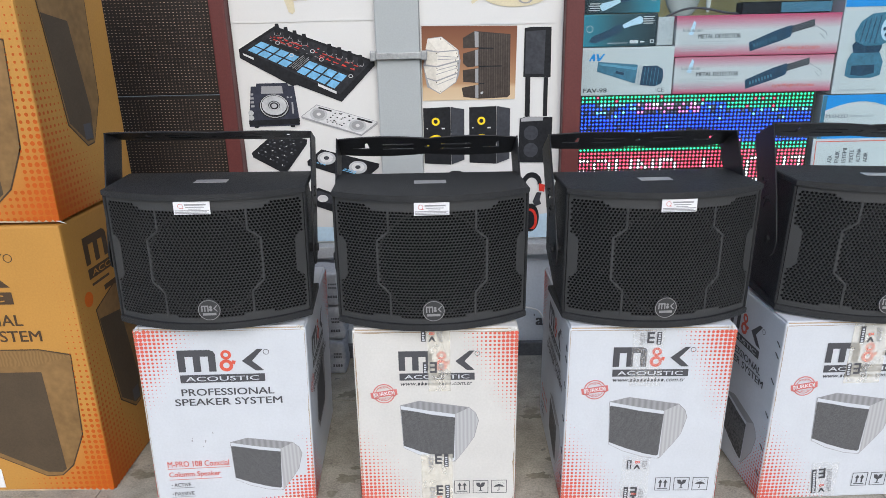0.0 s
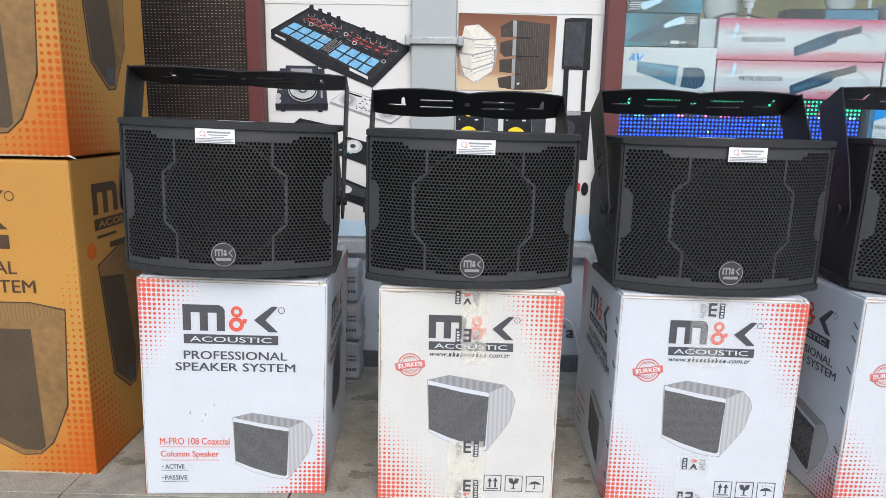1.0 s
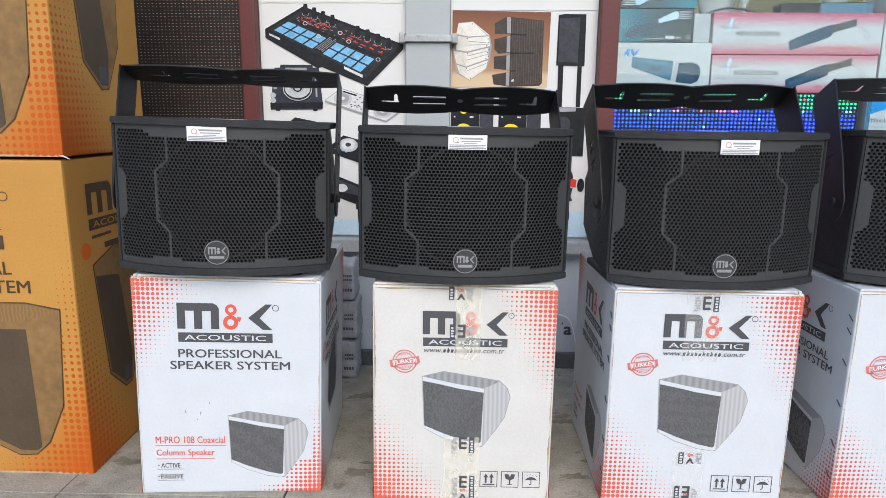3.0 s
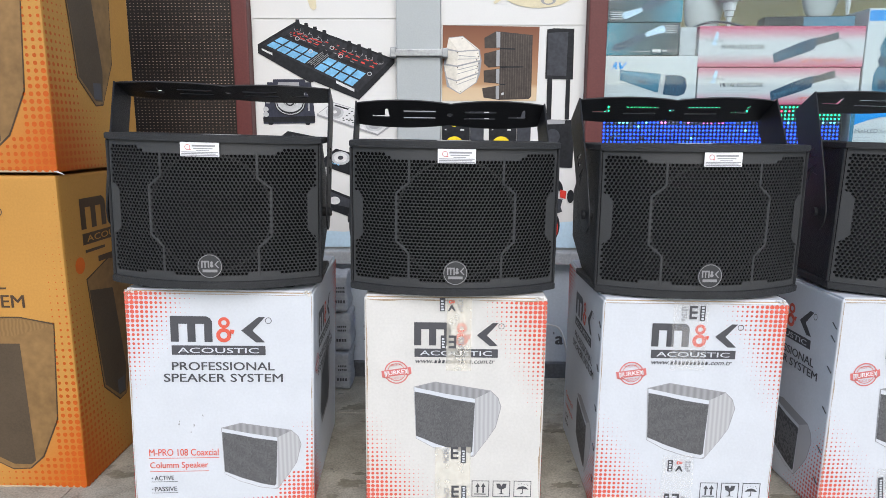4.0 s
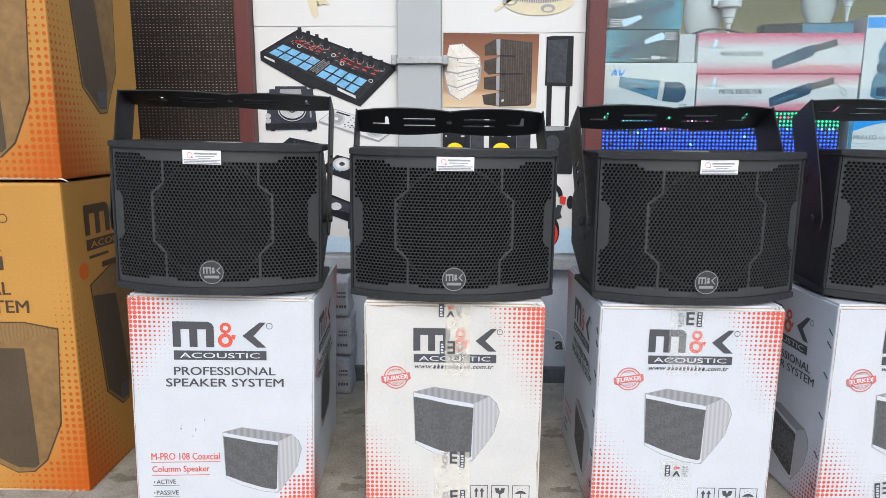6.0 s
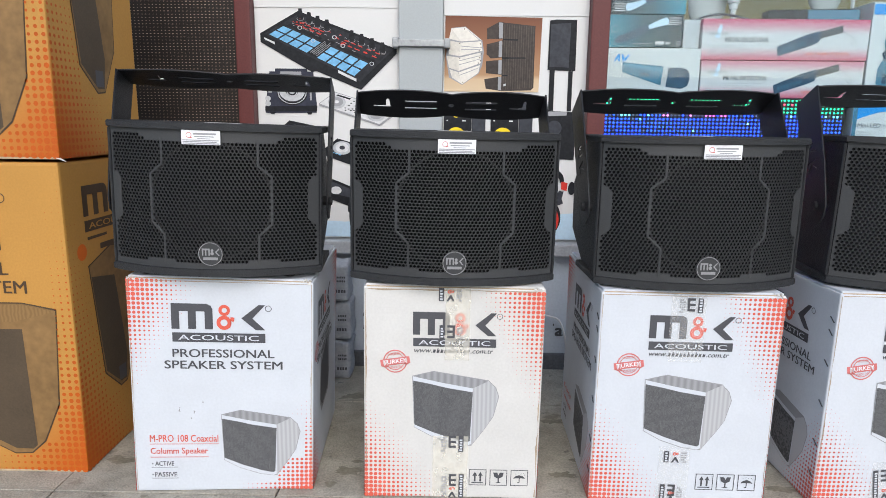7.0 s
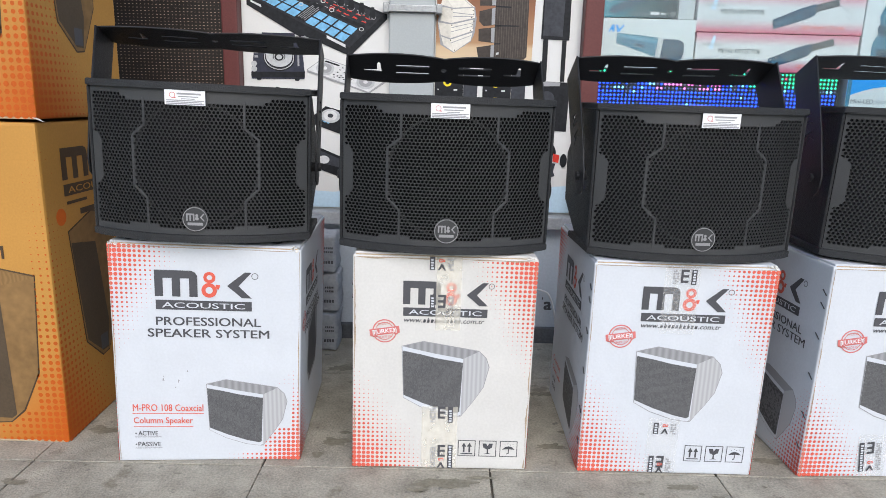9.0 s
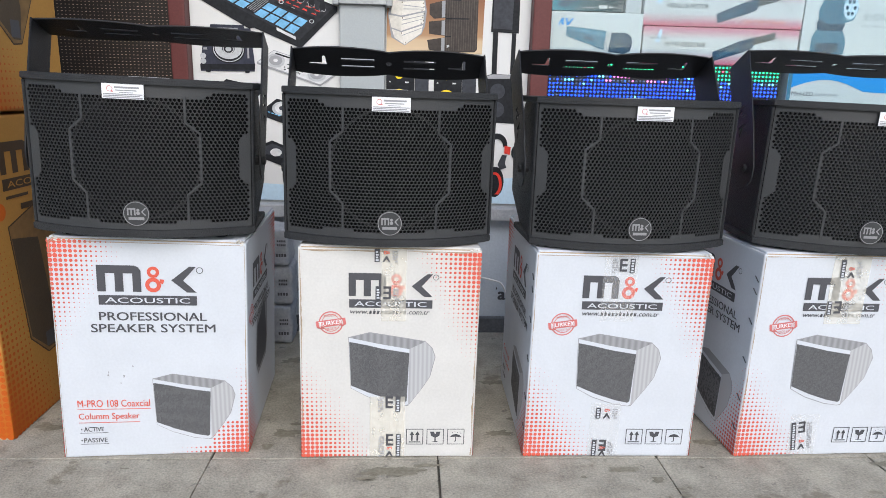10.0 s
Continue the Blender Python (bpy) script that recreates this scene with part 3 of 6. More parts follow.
    printed(b, "picture_grille", R, [[(0.092, 0.152), (0.104, 0.228), (0.195, 0.262), (0.222, 0.165), (0.205, 0.135), (0.116, 0.128)]], M_INK, lift=0.0012)
    halftone(b, L, (d, 0), -1, 1, 0.13, 0.20, M_RED)
    halftone(b, L, (0, h - 0.004), 1, -1, 0.12, 0.2, M_RED)
    halftone(b, R, (0, 0), 1, 1, 0.13, 0.20, M_RED)
    halftone(b, R, (d, h - 0.004), -1, -1, 0.13, 0.24, M_RED)
    # glued joint with stitches on the left front edge
    if not first:
        for z in (0.055, 0.12, 0.20, 0.28, 0.34, 0.365):
            st = rod(bmesh.new(), (l - 0.0008, 0.006, z), (l - 0.0008, 0.019, z + 0.009), 0.0011, n=6)
            part("staple", st, M_INK, b, "dark wire staple")
    return b


BOXES = (
    (pose(-0.4310, 1.2190, 0, 0, 0, 3.5), 0.347, 0.36, 0.4305, True, 1, "white loudspeaker box with red halftone corners and torn top", M_WHITE),
    (pose(0.0172, 1.2095, 0, 0, 0, 0.2), 0.3375, 0.36, 0.4245, False, 2, "off-white taped loudspeaker box with a red halftone corner", M_WHITE_OLD),
    (pose(0.4565, 1.2101, 0, 0, 0, -0.5), 0.338, 0.36, 0.4195, False, 3, "white loudspeaker box with staples and short pieces of packing tape", M_WHITE),
    (pose(0.8880, 1.2145, 0, 0, 0, 1.7), 0.338, 0.36, 0.4215, False, 4, "white loudspeaker box with dented edge and crooked packing tape", M_WHITE),
)
boxes = [white_box(*b) for b in BOXES]


def tape_strip(parent, face, u0, u1, v0, v1, old):
    me = shapes([rect(u0, v0, u1, v1)])
    return printed(parent, "tape", face, me, M_TAPE_OLD if old else M_TAPE, lift=0.0019, label="strip of clear packing tape")


F2 = face_front(0.338, 0.36)
b2, b3, b4 = boxes[1:]
tape_strip(b2, F2, -0.0355, 0.0325, 0.002, 0.131, True)
tape_strip(b2, F2, -0.016, 0.030, 0.285, 0.424, True)
tape_mark(b2, F2, -0.029, 0.3995, 0.0250, False, "chevron")
tape_mark(b2, F2, -0.0267, 0.3273, 0.026, False, "comb")
tape_mark(b2, F2, 0.0235, 0.0985, 0.033, True, "comb")
tape_mark(b2, F2, 0.0254, 0.002, 0.049, True, "both")
tape_strip(b3, F2, -0.040, 0.024, 0.288, 0.419, False)
tape_mark(b3, F2, 0.0178, 0.384, 0.028, True, "comb")
tape_mark(b3, F2, -0.0296, 0.0844, 0.0233, False, "chevron")
tape_mark(b3, F2, -0.032, 0.002, 0.036, False, "both")
tape_strip(b3, F2, -0.040, 0.020, 0.003, 0.118, False)
tape_strip(b4, F2, -0.060, 0.000, 0.003, 0.092, False)
tape_strip(b4, F2, -0.030, 0.045, 0.285, 0.421, True)
tape_mark(b4, F2, -0.050, 0.012, 0.062, False, "both", 7)
tape_mark(b4, F2, -0.014, 0.378, 0.036, False, "chevron", 2)
tape_mark(b4, F2, -0.028, 0.303, 0.028, False, "comb", 2)
for bx, w, h, sd, am in ((boxes[0], 0.347, 0.4305, 1, 0.0014), (b2, 0.3375, 0.4245, 2, 0.0030), (b3, 0.338, 0.4195, 3, 0.0013), (b4, 0.338, 0.4215, 4, 0.0016)):
    worn_edge(bx, w, h, sd, am)
# torn fluff on corners
for bx, sx, hh, w in ((boxes[0], -1, 0.4305, 0.347), (boxes[0], 1, 0.4305, 0.347), (b2, 1, 0.4245, 0.3375), (b3, 1, 0.4195, 0.338)):
    bm = bmesh.new()
    for k in range(7):
        a = Matrix.Translation((sx * (w / 2 - 0.004 - random.uniform(0, 0.018)), random.uniform(-0.001, 0.004), hh + random.uniform(-0.004, 0.004))) @ Euler((random.uniform(-1, 1), random.uniform(-1, 1), random.uniform(0, 3))).to_matrix().to_4x4()
        bmesh.ops.create_icosphere(bm, subdivisions=1, radius=1, matrix=a @ Matrix.Diagonal((random.uniform(0.003, 0.006), random.uniform(0.002, 0.003), 0.0011, 1)))
    part("torn_corner", bm, M_TORN, bx, "torn paper fluff at the corner")



def shear_to_view(box, h, degrees):
    """Shears a carton sideways to fit the camera's view: base stays flat, top dips alike."""
    k = math.tan(radians(degrees))
    for ob in box.children:
        for v in ob.data.vertices:
            x, z = v.co.x, v.co.z
            v.co.x, v.co.z = x + k * z, z - k * x * min(1.0, z / h)


for bx, h, lean in zip(boxes, (0.4305, 0.4245, 0.4195, 0.4215), (1.69, 0.46, 0.46, 0.8)):
    shear_to_view(bx, h, lean)

# ---- kraft loudspeaker cartons ----


def kraft_box(m, w, d, h, seed, label):
    b = thing("tall_loudspeaker_box", m, label, "cardboard box", "stacked kraft boxes")
    carton("body", w, d, h, kraft_print(w / 2), b, 0.0005, seed, 0.006)
    F, R = face_front(w, d), face_right(w, d)
    r = w / 2
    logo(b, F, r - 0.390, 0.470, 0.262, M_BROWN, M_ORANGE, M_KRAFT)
    printed(b, "line_of_text", F, words("PROFESSIONAL", 0.262, 0.026, 0.009), M_BROWN, (r - 0.381, 0.420))
    printed(b, "line_of_text", F, words("SPEAKER SYSTEM", 0.30, 0.026, 0.009), M_BROWN, (r - 0.386, 0.383))
    out = [(r - 0.032, 0.352), (r - 0.045, 0.150), (r - 0.082, 0.068), (r - 0.112, 0.042), (r - 0.148, 0.040), (r - 0.30, 0.12), (r - 0.30, 0.345), (r - 0.20, 0.365), (r - 0.10, 0.365)]
    printed(b, "picture_outline", F, [[(x, y) for x, y in out]], M_BROWN, lift=0.0006)
    inn = [(r - 0.034, 0.349), (r - 0.0475, 0.151), (r - 0.084, 0.071), (r - 0.113, 0.0445), (r - 0.148, 0.0425), (r - 0.298, 0.122), (r - 0.298, 0.343), (r - 0.20, 0.3625), (r - 0.10, 0.3625)]
    printed(b, "picture_side", F, [inn], M_WOODY, lift=0.0010)
    printed(b, "picture_grille", F, [[(r - 0.105, 0.310), (r - 0.100, 0.06), (r - 0.110, 0.052), (r - 0.145, 0.053), (r - 0.29, 0.13), (r - 0.29, 0.31)]], M_SHADE, lift=0.0014)
    printed(b, "picture_top", F, [[(r - 0.036, 0.347), (r - 0.10, 0.3605), (r - 0.20, 0.3605), (r - 0.296, 0.343), (r - 0.20, 0.325), (r - 0.12, 0.325)]], M_TOPWOOD, lift=0.0014)
    halftone(b, F, (r, 0), -1, 1, 0.24, 0.62, M_RUST, 0.0138, 0.0074, power=1.3, skip=lambda x, y: y > 0.035 + max(0, (x - (r - 0.112))) * 0.8 and x < (r - 0.035 if y > 0.16 else r - 0.05))
    halftone(b, R, (0, 0), 1, 1, 0.24, 0.62, M_RUST, 0.0138, 0.0072, power=1.3, skip=lambda x, y: (x > 0.09 and y > 0.13) or x > 0.075 and y > 0.30)
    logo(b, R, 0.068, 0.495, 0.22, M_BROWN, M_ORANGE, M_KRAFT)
    printed(b, "web_line", R, [rect(0.075, 0.478, 0.15, 0.484), rect(0.12, 0.452, 0.19, 0.464)], M_BROWN)
    printed(b, "stamp_print", R, [disc(0.051, 0.457, 0.017)], M_ORANGE)
    printed(b, "picture_outline", R, [[(0.068, 0.425), (0.095, 0.180), (0.155, 0.127), (0.185, 0.130), (0.236, 0.22), (0.250, 0.435), (0.16, 0.455)]], M_BROWN, lift=0.0006)
    printed(b, "picture_side", R, [[(0.071, 0.423), (0.098, 0.181), (0.156, 0.130), (0.184, 0.133), (0.233, 0.221), (0.247, 0.433), (0.16, 0.452)]], M_WOODY, lift=0.0010)
    printed(b, "picture_grille", R, [[(0.075, 0.400), (0.101, 0.184), (0.157, 0.138), (0.182, 0.138), (0.192, 0.20), (0.165, 0.385)]], M_SHADE, lift=0.0014)
    printed(b, "picture_grille", R, [rect(0.150, 0.142, 0.180, 0.175)], M_INK, lift=0.0018)
    part("bottom_flap_edge", block(-r + 0.004, r - 0.003, -0.0005, 0.003, 0.000, 0.004, 0.0006), M_CORRUGATE, b, "brown corrugated flap edge")
    return b


M_WOODY = noisy("printed_wood", (0.235, 0.135, 0.052), 0.55, 0, 0.35, 60, 9, 0)
M_TOPWOOD = striped("printed_wood_top", (0.20, 0.115, 0.044), (0.26, 0.15, 0.058), 40, "X", 0.55, 6.0)
k1 = kraft_box(pose(-0.946, 1.274, 0, 0, 0, 0.0), 0.42, 0.33, 0.641, 11, "orange-printed kraft loudspeaker box standing on the pavement")
k2 = kraft_box(pose(-0.941, 1.275, 0.647, 0, 0, 0.0), 0.42, 0.33, 0.641, 12, "orange-printed kraft loudspeaker box stacked on another one")
part("label", block(-0.065, -0.042, -0.002, -0.0008, 0.012, 0.062), M_STICKER, k1, "white paper label")
bm = bmesh.new()
for k in range(5):
    rod(bm, (0.203 + 0.002 * k, -0.002, 0.003), (0.214 + 0.002 * k, 0.001, -0.002 - 0.0006 * k), 0.0006, 0.0003, 6)
part("torn_strip", bm, M_TORN, k2, "frayed paper strip at the lower corner")

# ---- loudspeakers ----
HW, SAG, SH, MID = 0.1900, 0.0590, 0.2735, 0.132


def bow(x):
    return -SAG * (1 - (x / HW) ** 2)


def curved_slab(z0, z1, out, back, hw, n=24):
    """Panel with a bowed front edge."""
    bm = bmesh.new()
    rings = []
    for z in (z0, z1):
        vs = [bm.verts.new((x, bow(x * HW / hw) - out, z)) for x in (hw * (2 * k / n - 1) for k in range(n + 1))]
        vs += [bm.verts.new((hw, back, z)), bm.verts.new((-hw, back, z))]
        rings.append(vs)
    a, b = rings
    bm.faces.new(list(reversed(a)))
    bm.faces.new(b)
    for k in range(len(a)):
        bm.faces.new((a[k], a[(k + 1) % len(a)], b[(k + 1) % len(a)], b[k]))
    bmesh.ops.bevel(bm, geom=[e for e in bm.edges if abs(e.verts[0].co.z - e.verts[1].co.z) < 1e-6], offset=0.002, segments=1, affect="EDGES")
    return bm


def cabinet_body():
    bm = bmesh.new()
    n = 24
    hw = HW - 0.001
    prof = [(0.008, 0.150), (0.065, 0.255), (0.165, 0.262), (SH - 0.006, 0.150)]
    rings = []
    for z, yb in prof:
        vs = [bm.verts.new((x, bow(x) + 0.016, z)) for x in (hw * (2 * k / n - 1) for k in range(n + 1))]
        vs += [bm.verts.new((hw - 0.010, yb, z)), bm.verts.new((-hw + 0.010, yb, z))]
        rings.append(vs)
    for a, b in zip(rings, rings[1:]):
        for k in range(len(a)):
            bm.faces.new((a[k], a[(k + 1) % len(a)], b[(k + 1) % len(a)], b[k]))
    bm.faces.new(list(reversed(rings[0])))
    bm.faces.new(rings[-1])
    return bm


def near_band(u, v):
    """Distance from the raised trace that frames the driver."""
    pts = ((0.0837, 0.13), (0.0837, 0.0687), (0.1065, 0.0497), (0.1065, -0.0369), (0.0837, -0.0579), (0.0837, -0.13))
    p, best = Vector((abs(u), v)), 9
    for a, b in zip(pts, pts[1:]):
        a, b = Vector(a), Vector(b)
        t = max(0, min(1, (p - a).dot(b - a) / (b - a).length_squared))
        best = min(best, (p - (a + t * (b - a))).length)
    return best


def grille_mesh():
    """Bowed sheet of hexagonal cells, most of them open."""
    p = 0.0068
    dy = p * math.sqrt(3) / 2
    zc, uh, vl, vh = MID, HW - 0.004, 0.1215, 0.1310
    verts, faces = [], []
    rc, ri = p / math.sqrt(3), p * 0.470
    rows, cols = int(vh / dy) + 2, int(uh / p) + 2

    def put(x, z, back):
        x = max(-uh, min(uh, x))
        z = max(-vl, min(vh, z))
        verts.append((x, bow(x) + 0.003 + back, zc + z))
        return len(verts) - 1

    for j in range(-rows, rows + 1):
        for i in range(-cols, cols + 1):
            u, v = (i + 0.5 * (j % 2)) * p, j * dy
            if abs(u) > uh + rc * 0.8 or not -vl - rc * 0.8 < v < vh + rc * 0.8:
                continue
            ang = [math.pi / 6 + k * math.pi / 3 for k in range(6)]
            outer = [put(u + rc * math.cos(a), v + rc * math.sin(a), 0) for a in ang]
            au = abs(u)
            top = 0.1205 - min(0.0115, max(0.0, (0.128 - au) * 0.55))
            low = 0.1090 - min(0.0050, max(0.0, (0.128 - au) * 0.30)) + min(0.0045, max(0.0, (0.075 - au) * 0.20))
            plate = au > 0.1690 + 1.1 * max(0, abs(v - 0.006) - 0.0345)
            shut = near_band(u, v) < 0.0012 or au > 0.1815 or v > top or v < -low or plate or (u * u + (v + 0.089) ** 2) < 0.019 ** 2
            if shut:
                faces.append(outer)
                continue
            inner = [put(u + ri * math.cos(a), v + ri * math.sin(a), 0.0) for a in ang]
            deep = [put(u + ri * 0.97 * math.cos(a), v + ri * 0.97 * math.sin(a), 0.004) for a in ang]
            for k in range(6):
                q = (k + 1) % 6
                faces.append((outer[k], outer[q], inner[q], inner[k]))
                faces.append((inner[k], inner[q], deep[q], deep[k]))
    me = bpy.data.meshes.new("grille")
    me.from_pydata(verts, [], faces)
    me.update()
    return me


GRILLE = grille_mesh()


BAND = ((0.0837, 0.114), (0.0837, 0.0687), (0.1065, 0.0497), (0.1065, -0.0369), (0.0837, -0.0579), (0.0837, -0.110))


def band_mesh(sx):
    """Pressed rib of the grille that frames the driver, following the bow."""
    bm = bmesh.new()
    last = None
    half = 0.0024
    for k, (u, v) in enumerate(BAND):
        du = Vector((0, 0))
        for a, b in ((k - 1, k), (k, k + 1)):
            if a >= 0 and b < len(BAND):
                du += (Vector(BAND[b]) - Vector(BAND[a])).normalized()
        nrm = Vector((du.y, -du.x)).normalized()
        row = []
        for o, y in ((-half, 0.0028), (-half * 0.7, 0.0023), (half * 0.7, 0.0023), (half, 0.0028)):
            x = sx * (u + nrm.x * o)
            row.append(bm.verts.new((x, bow(x) + y, MID + v + nrm.y * o)))
        if last:
            for q in range(3):
                bm.faces.new((last[q], last[q + 1], row[q + 1], row[q]) if sx > 0 else (last[q + 1], last[q], row[q], row[q + 1]))
        last = row
    bmesh.ops.recalc_face_normals(bm, faces=bm.faces[:])
    return bm


def loudspeaker(m, lean, pivot, bar_h, side=0.0125, shift=0.0, seal=0.0):
    s = thing("loudspeaker", m, "black bowed-front loudspeaker with hex grille on its carton", "loudspeaker", "row of loudspeakers")
    part("cabinet", cabinet_body(), M_BLACK, s)
    part("top_panel", curved_slab(SH - 0.012, SH, 0.004, 0.150, HW + 0.002), M_LIP, s, "rough-edged black top panel")
    part("bottom_panel", curved_slab(0, 0.013, 0.004, 0.150, HW + 0.002), M_LIP, s, "rough-edged black bottom panel")
    for sx in (-1, 1):
        part("front_edge", block(sx * (HW - 0.0005) - 0.0025, sx * (HW - 0.0005) + 0.0025, -0.001, 0.016, 0.012, SH - 0.012, 0.002), M_LIP, s)
    g = part("grille", GRILLE, M_GRILLE, s, "perforated black metal grille")
    for sx in (-1, 1):
        part("rib", band_mesh(sx), M_GRILLE, g)
        bm = bmesh.new()
        rows = []
        for z, xi in ((-0.0445, 0.1850), (-0.0285, 0.1675), (0.0405, 0.1675), (0.0555, 0.1850)):
            rows.append([bm.verts.new((sx * x, bow(x) + 0.0020, MID + z)) for x in (xi, 0.5 * (xi + 0.1856), 0.1856)])
        for a, b in zip(rows, rows[1:]):
            for q in range(2):
                bm.faces.new((a[q], a[q + 1], b[q + 1], b[q]) if sx > 0 else (a[q + 1], a[q], b[q], b[q + 1]))
        part("side_plate", bm, M_GRILLE, g)
    bm = bmesh.new()
    n = 24
    lo, hi = [], []
    for k in range(n + 1):
        x = (HW - 0.006) * (2 * k / n - 1)
        lo.append(bm.verts.new((x, bow(x) + 0.0095, 0.012)))
        hi.append(bm.verts.new((x, bow(x) + 0.0095, SH - 0.012)))
    for k in range(n):
        bm.faces.new((lo[k], lo[k + 1], hi[k + 1], hi[k]))
    part("foam", bm, M_FOAM, s)
    # ring of the driver, just behind the grille
    bm = bmesh.new()
    for k in range(48):
        a, b = 2 * math.pi * k / 48, 2 * math.pi * (k + 1) / 48
        q = []
        for r, t in ((0.108, a), (0.108, b), (0.104, b), (0.104, a)):
            x, z = r * math.cos(t), 0.136 + r * math.sin(t)
            q.append(bm.verts.new((x, bow(x) + 0.0088, z)))
        bm.faces.new(q)
    part("driver_rim", bm, M_DRIVER_RIM, s, "thin rim of the driver behind the grille")
    badge = part("badge", rod(bmesh.new(), (0, bow(0) - 0.001, 0.042), (0, bow(0) + 0.004, 0.042), 0.0215, n=40), M_BADGE, s, "round grey metal badge")
    fb = face_front(1, 1) @ Matrix.Translation((0, 0.001, -bow(0) + 0.001))
    printed(badge, "badge_ring", fb, ring(0, 0.041, 0.0213, 0.0013, 40), M_BADGE_PRINT, lift=0.0005)
    printed(badge, "badge_mark", fb, [[(-0.015, 0.038), (-0.015, 0.051), (-0.001, 0.051), (-0.001, 0.038), (-0.0035, 0.038), (-0.0035, 0.048), (-0.007, 0.048), (-0.007, 0.038), (-0.0095, 0.038), (-0.0095, 0.048), (-0.0125, 0.048), (-0.0125, 0.038)],
            disc(0.003, 0.0475, 0.0026, 12), disc(0.003, 0.042, 0.0032, 12), [(0.008, 0.0445), (0.014, 0.051), (0.0165, 0.051), (0.011, 0.0445), (0.0165, 0.038), (0.014, 0.038)], rect(-0.013, 0.030, 0.013, 0.035)], M_BADGE_PRINT, lift=0.0005)
    st = part("sticker", block(seal - 0.0330, seal + 0.0330, bow(seal) - 0.0022, bow(seal) - 0.0012, SH - 0.0370, SH - 0.0125), M_STICKER, s, "white paper sticker with small print")
    fs = face_front(1, 1) @ Matrix.Translation((seal, SH - 0.2735, -bow(seal) + 0.0022))
    printed(st, "sticker_mark", fs, ring(-0.0205, 0.2525, 0.0048, 0.0009, 20) + [rect(-0.018, 0.2475, -0.0150, 0.249)], M_PINK, lift=0.0004)
    printed(st, "sticker_text", fs, [rect(-0.013, 0.2535, 0.026, 0.2565), rect(-0.011, 0.2495, 0.022, 0.2512), rect(-0.006, 0.2462, 0.016, 0.2474)] + [rect(-0.031, 0.2378 + 0.0027 * k, 0.031 - 0.004 * (k % 2), 0.2393 + 0.0027 * k) for k in range(3)], M_GREY, lift=0.0004)
    part("type_plate", block(-0.032, 0.032, 0.045, 0.072, SH, SH + 0.0006), M_SILVER, s, "silver type plate on the top")
    for fx in (-0.13, 0.13):
        for fy in (0.0, 0.12):
            part("rubber_foot", rod(bmesh.new(), (fx, fy, -0.0080), (fx, fy, 0.001), 0.011, 0.012, 16), M_FOAM, s)
    # swivel bracket: two arms and a wavy slotted bar, leaning back
    br = bpy.data.objects.new("bracket", None)
    scene.collection.objects.link(br)
    br.parent, br.matrix_local = s, pose(shift, pivot[0], pivot[1], -lean)
    br["label"] = "black slotted steel swivel bracket"
    hw = HW + side
    for sx in (-1, 1):
        w2 = 0.041
        arm = [(-0.020, -0.030), (0.0, -0.036), (0.020, -0.030), (0.033, -0.008), (w2, 0.07), (w2, bar_h), (-w2, bar_h), (-w2, 0.07), (-0.033, -0.008)]
        cuts = [[(-0.016, 0.125), (0.016, 0.133), (0.016, 0.126), (0.0, 0.121), (0.016, 0.116), (0.016, 0.109), (-0.016, 0.103), (-0.016, 0.108), (0.008, 0.1125), (-0.006, 0.119), (0.008, 0.127), (-0.016, 0.120)],
                [(-0.016, 0.090), (0.016, 0.090), (0.016, 0.085), (0.004, 0.085), (0.016, 0.075), (0.016, 0.068), (0.0, 0.081), (-0.016, 0.068), (-0.016, 0.075), (-0.004, 0.085), (-0.016, 0.085)], disc(0, 0, 0.005, 12)]
        me = shapes([arm] + cuts, 0.003)
        me.transform(Matrix(((0, 0, 1, sx * hw), (1, 0, 0, 0), (0, 1, 0, 0), (0, 0, 0, 1))))
        a = part("arm", me, M_BRACKET, br)
        part("knob", rod(bmesh.new(), (sx * (hw - 0.012), 0, 0), (sx * (hw + 0.007), 0, 0), 0.0095, 0.008, 16), M_BLACK, br)
    wave = lambda x: 0.034 + 0.011 * abs(math.sin(math.pi * x / hw)) ** 0.8
    xs = [hw * (k / 20 - 1) for k in range(41)]
    outline = [(x, -wave(x)) for x in xs] + [(x, wave(x)) for x in reversed(xs)]
    holes = []
    for sx in (-1, 1):
        for y in (-0.010, 0.012):
            holes.append(rect(min(sx * 0.030, sx * 0.096), y - 0.0032, max(sx * 0.030, sx * 0.096), y + 0.0032))
        x0 = -0.135 if sx < 0 else 0.149
        holes.append([(x0 - 0.026, 0.0035), (x0, 0.0035), (x0 + 0.001, -0.016), (x0 + 0.004, -0.019), (x0 + 0.007, -0.016), (x0 + 0.0085, 0.003), (x0 + 0.011, 0.006), (x0 + 0.008, 0.011), (x0 - 0.026, 0.009)])
    holes.append(disc(0, 0, 0.006, 14))
    me = shapes([outline] + holes, 0.003)
    me.transform(Matrix.Translation((0, 0, bar_h)))
    part("bar", me, M_BRACKET, br)
    return s


loudspeaker(pose(-0.4270, 1.2460, 0.4445, 0, 1.5, 5.5), 18.0, (0.055, 0.130), 0.237, shift=-0.003, seal=-0.010)
loudspeaker(pose(0.0158, 1.2460, 0.4340, 0, 0.7, 3.0), 36.0, (0.045, 0.125), 0.247, 0.0015, -0.002, -0.001)
loudspeaker(pose(0.4725, 1.2540, 0.4290, 0, 0.2, 2.1), 31.0, (0.035, 0.140), 0.232, 0.0058, -0.010, 0.007)
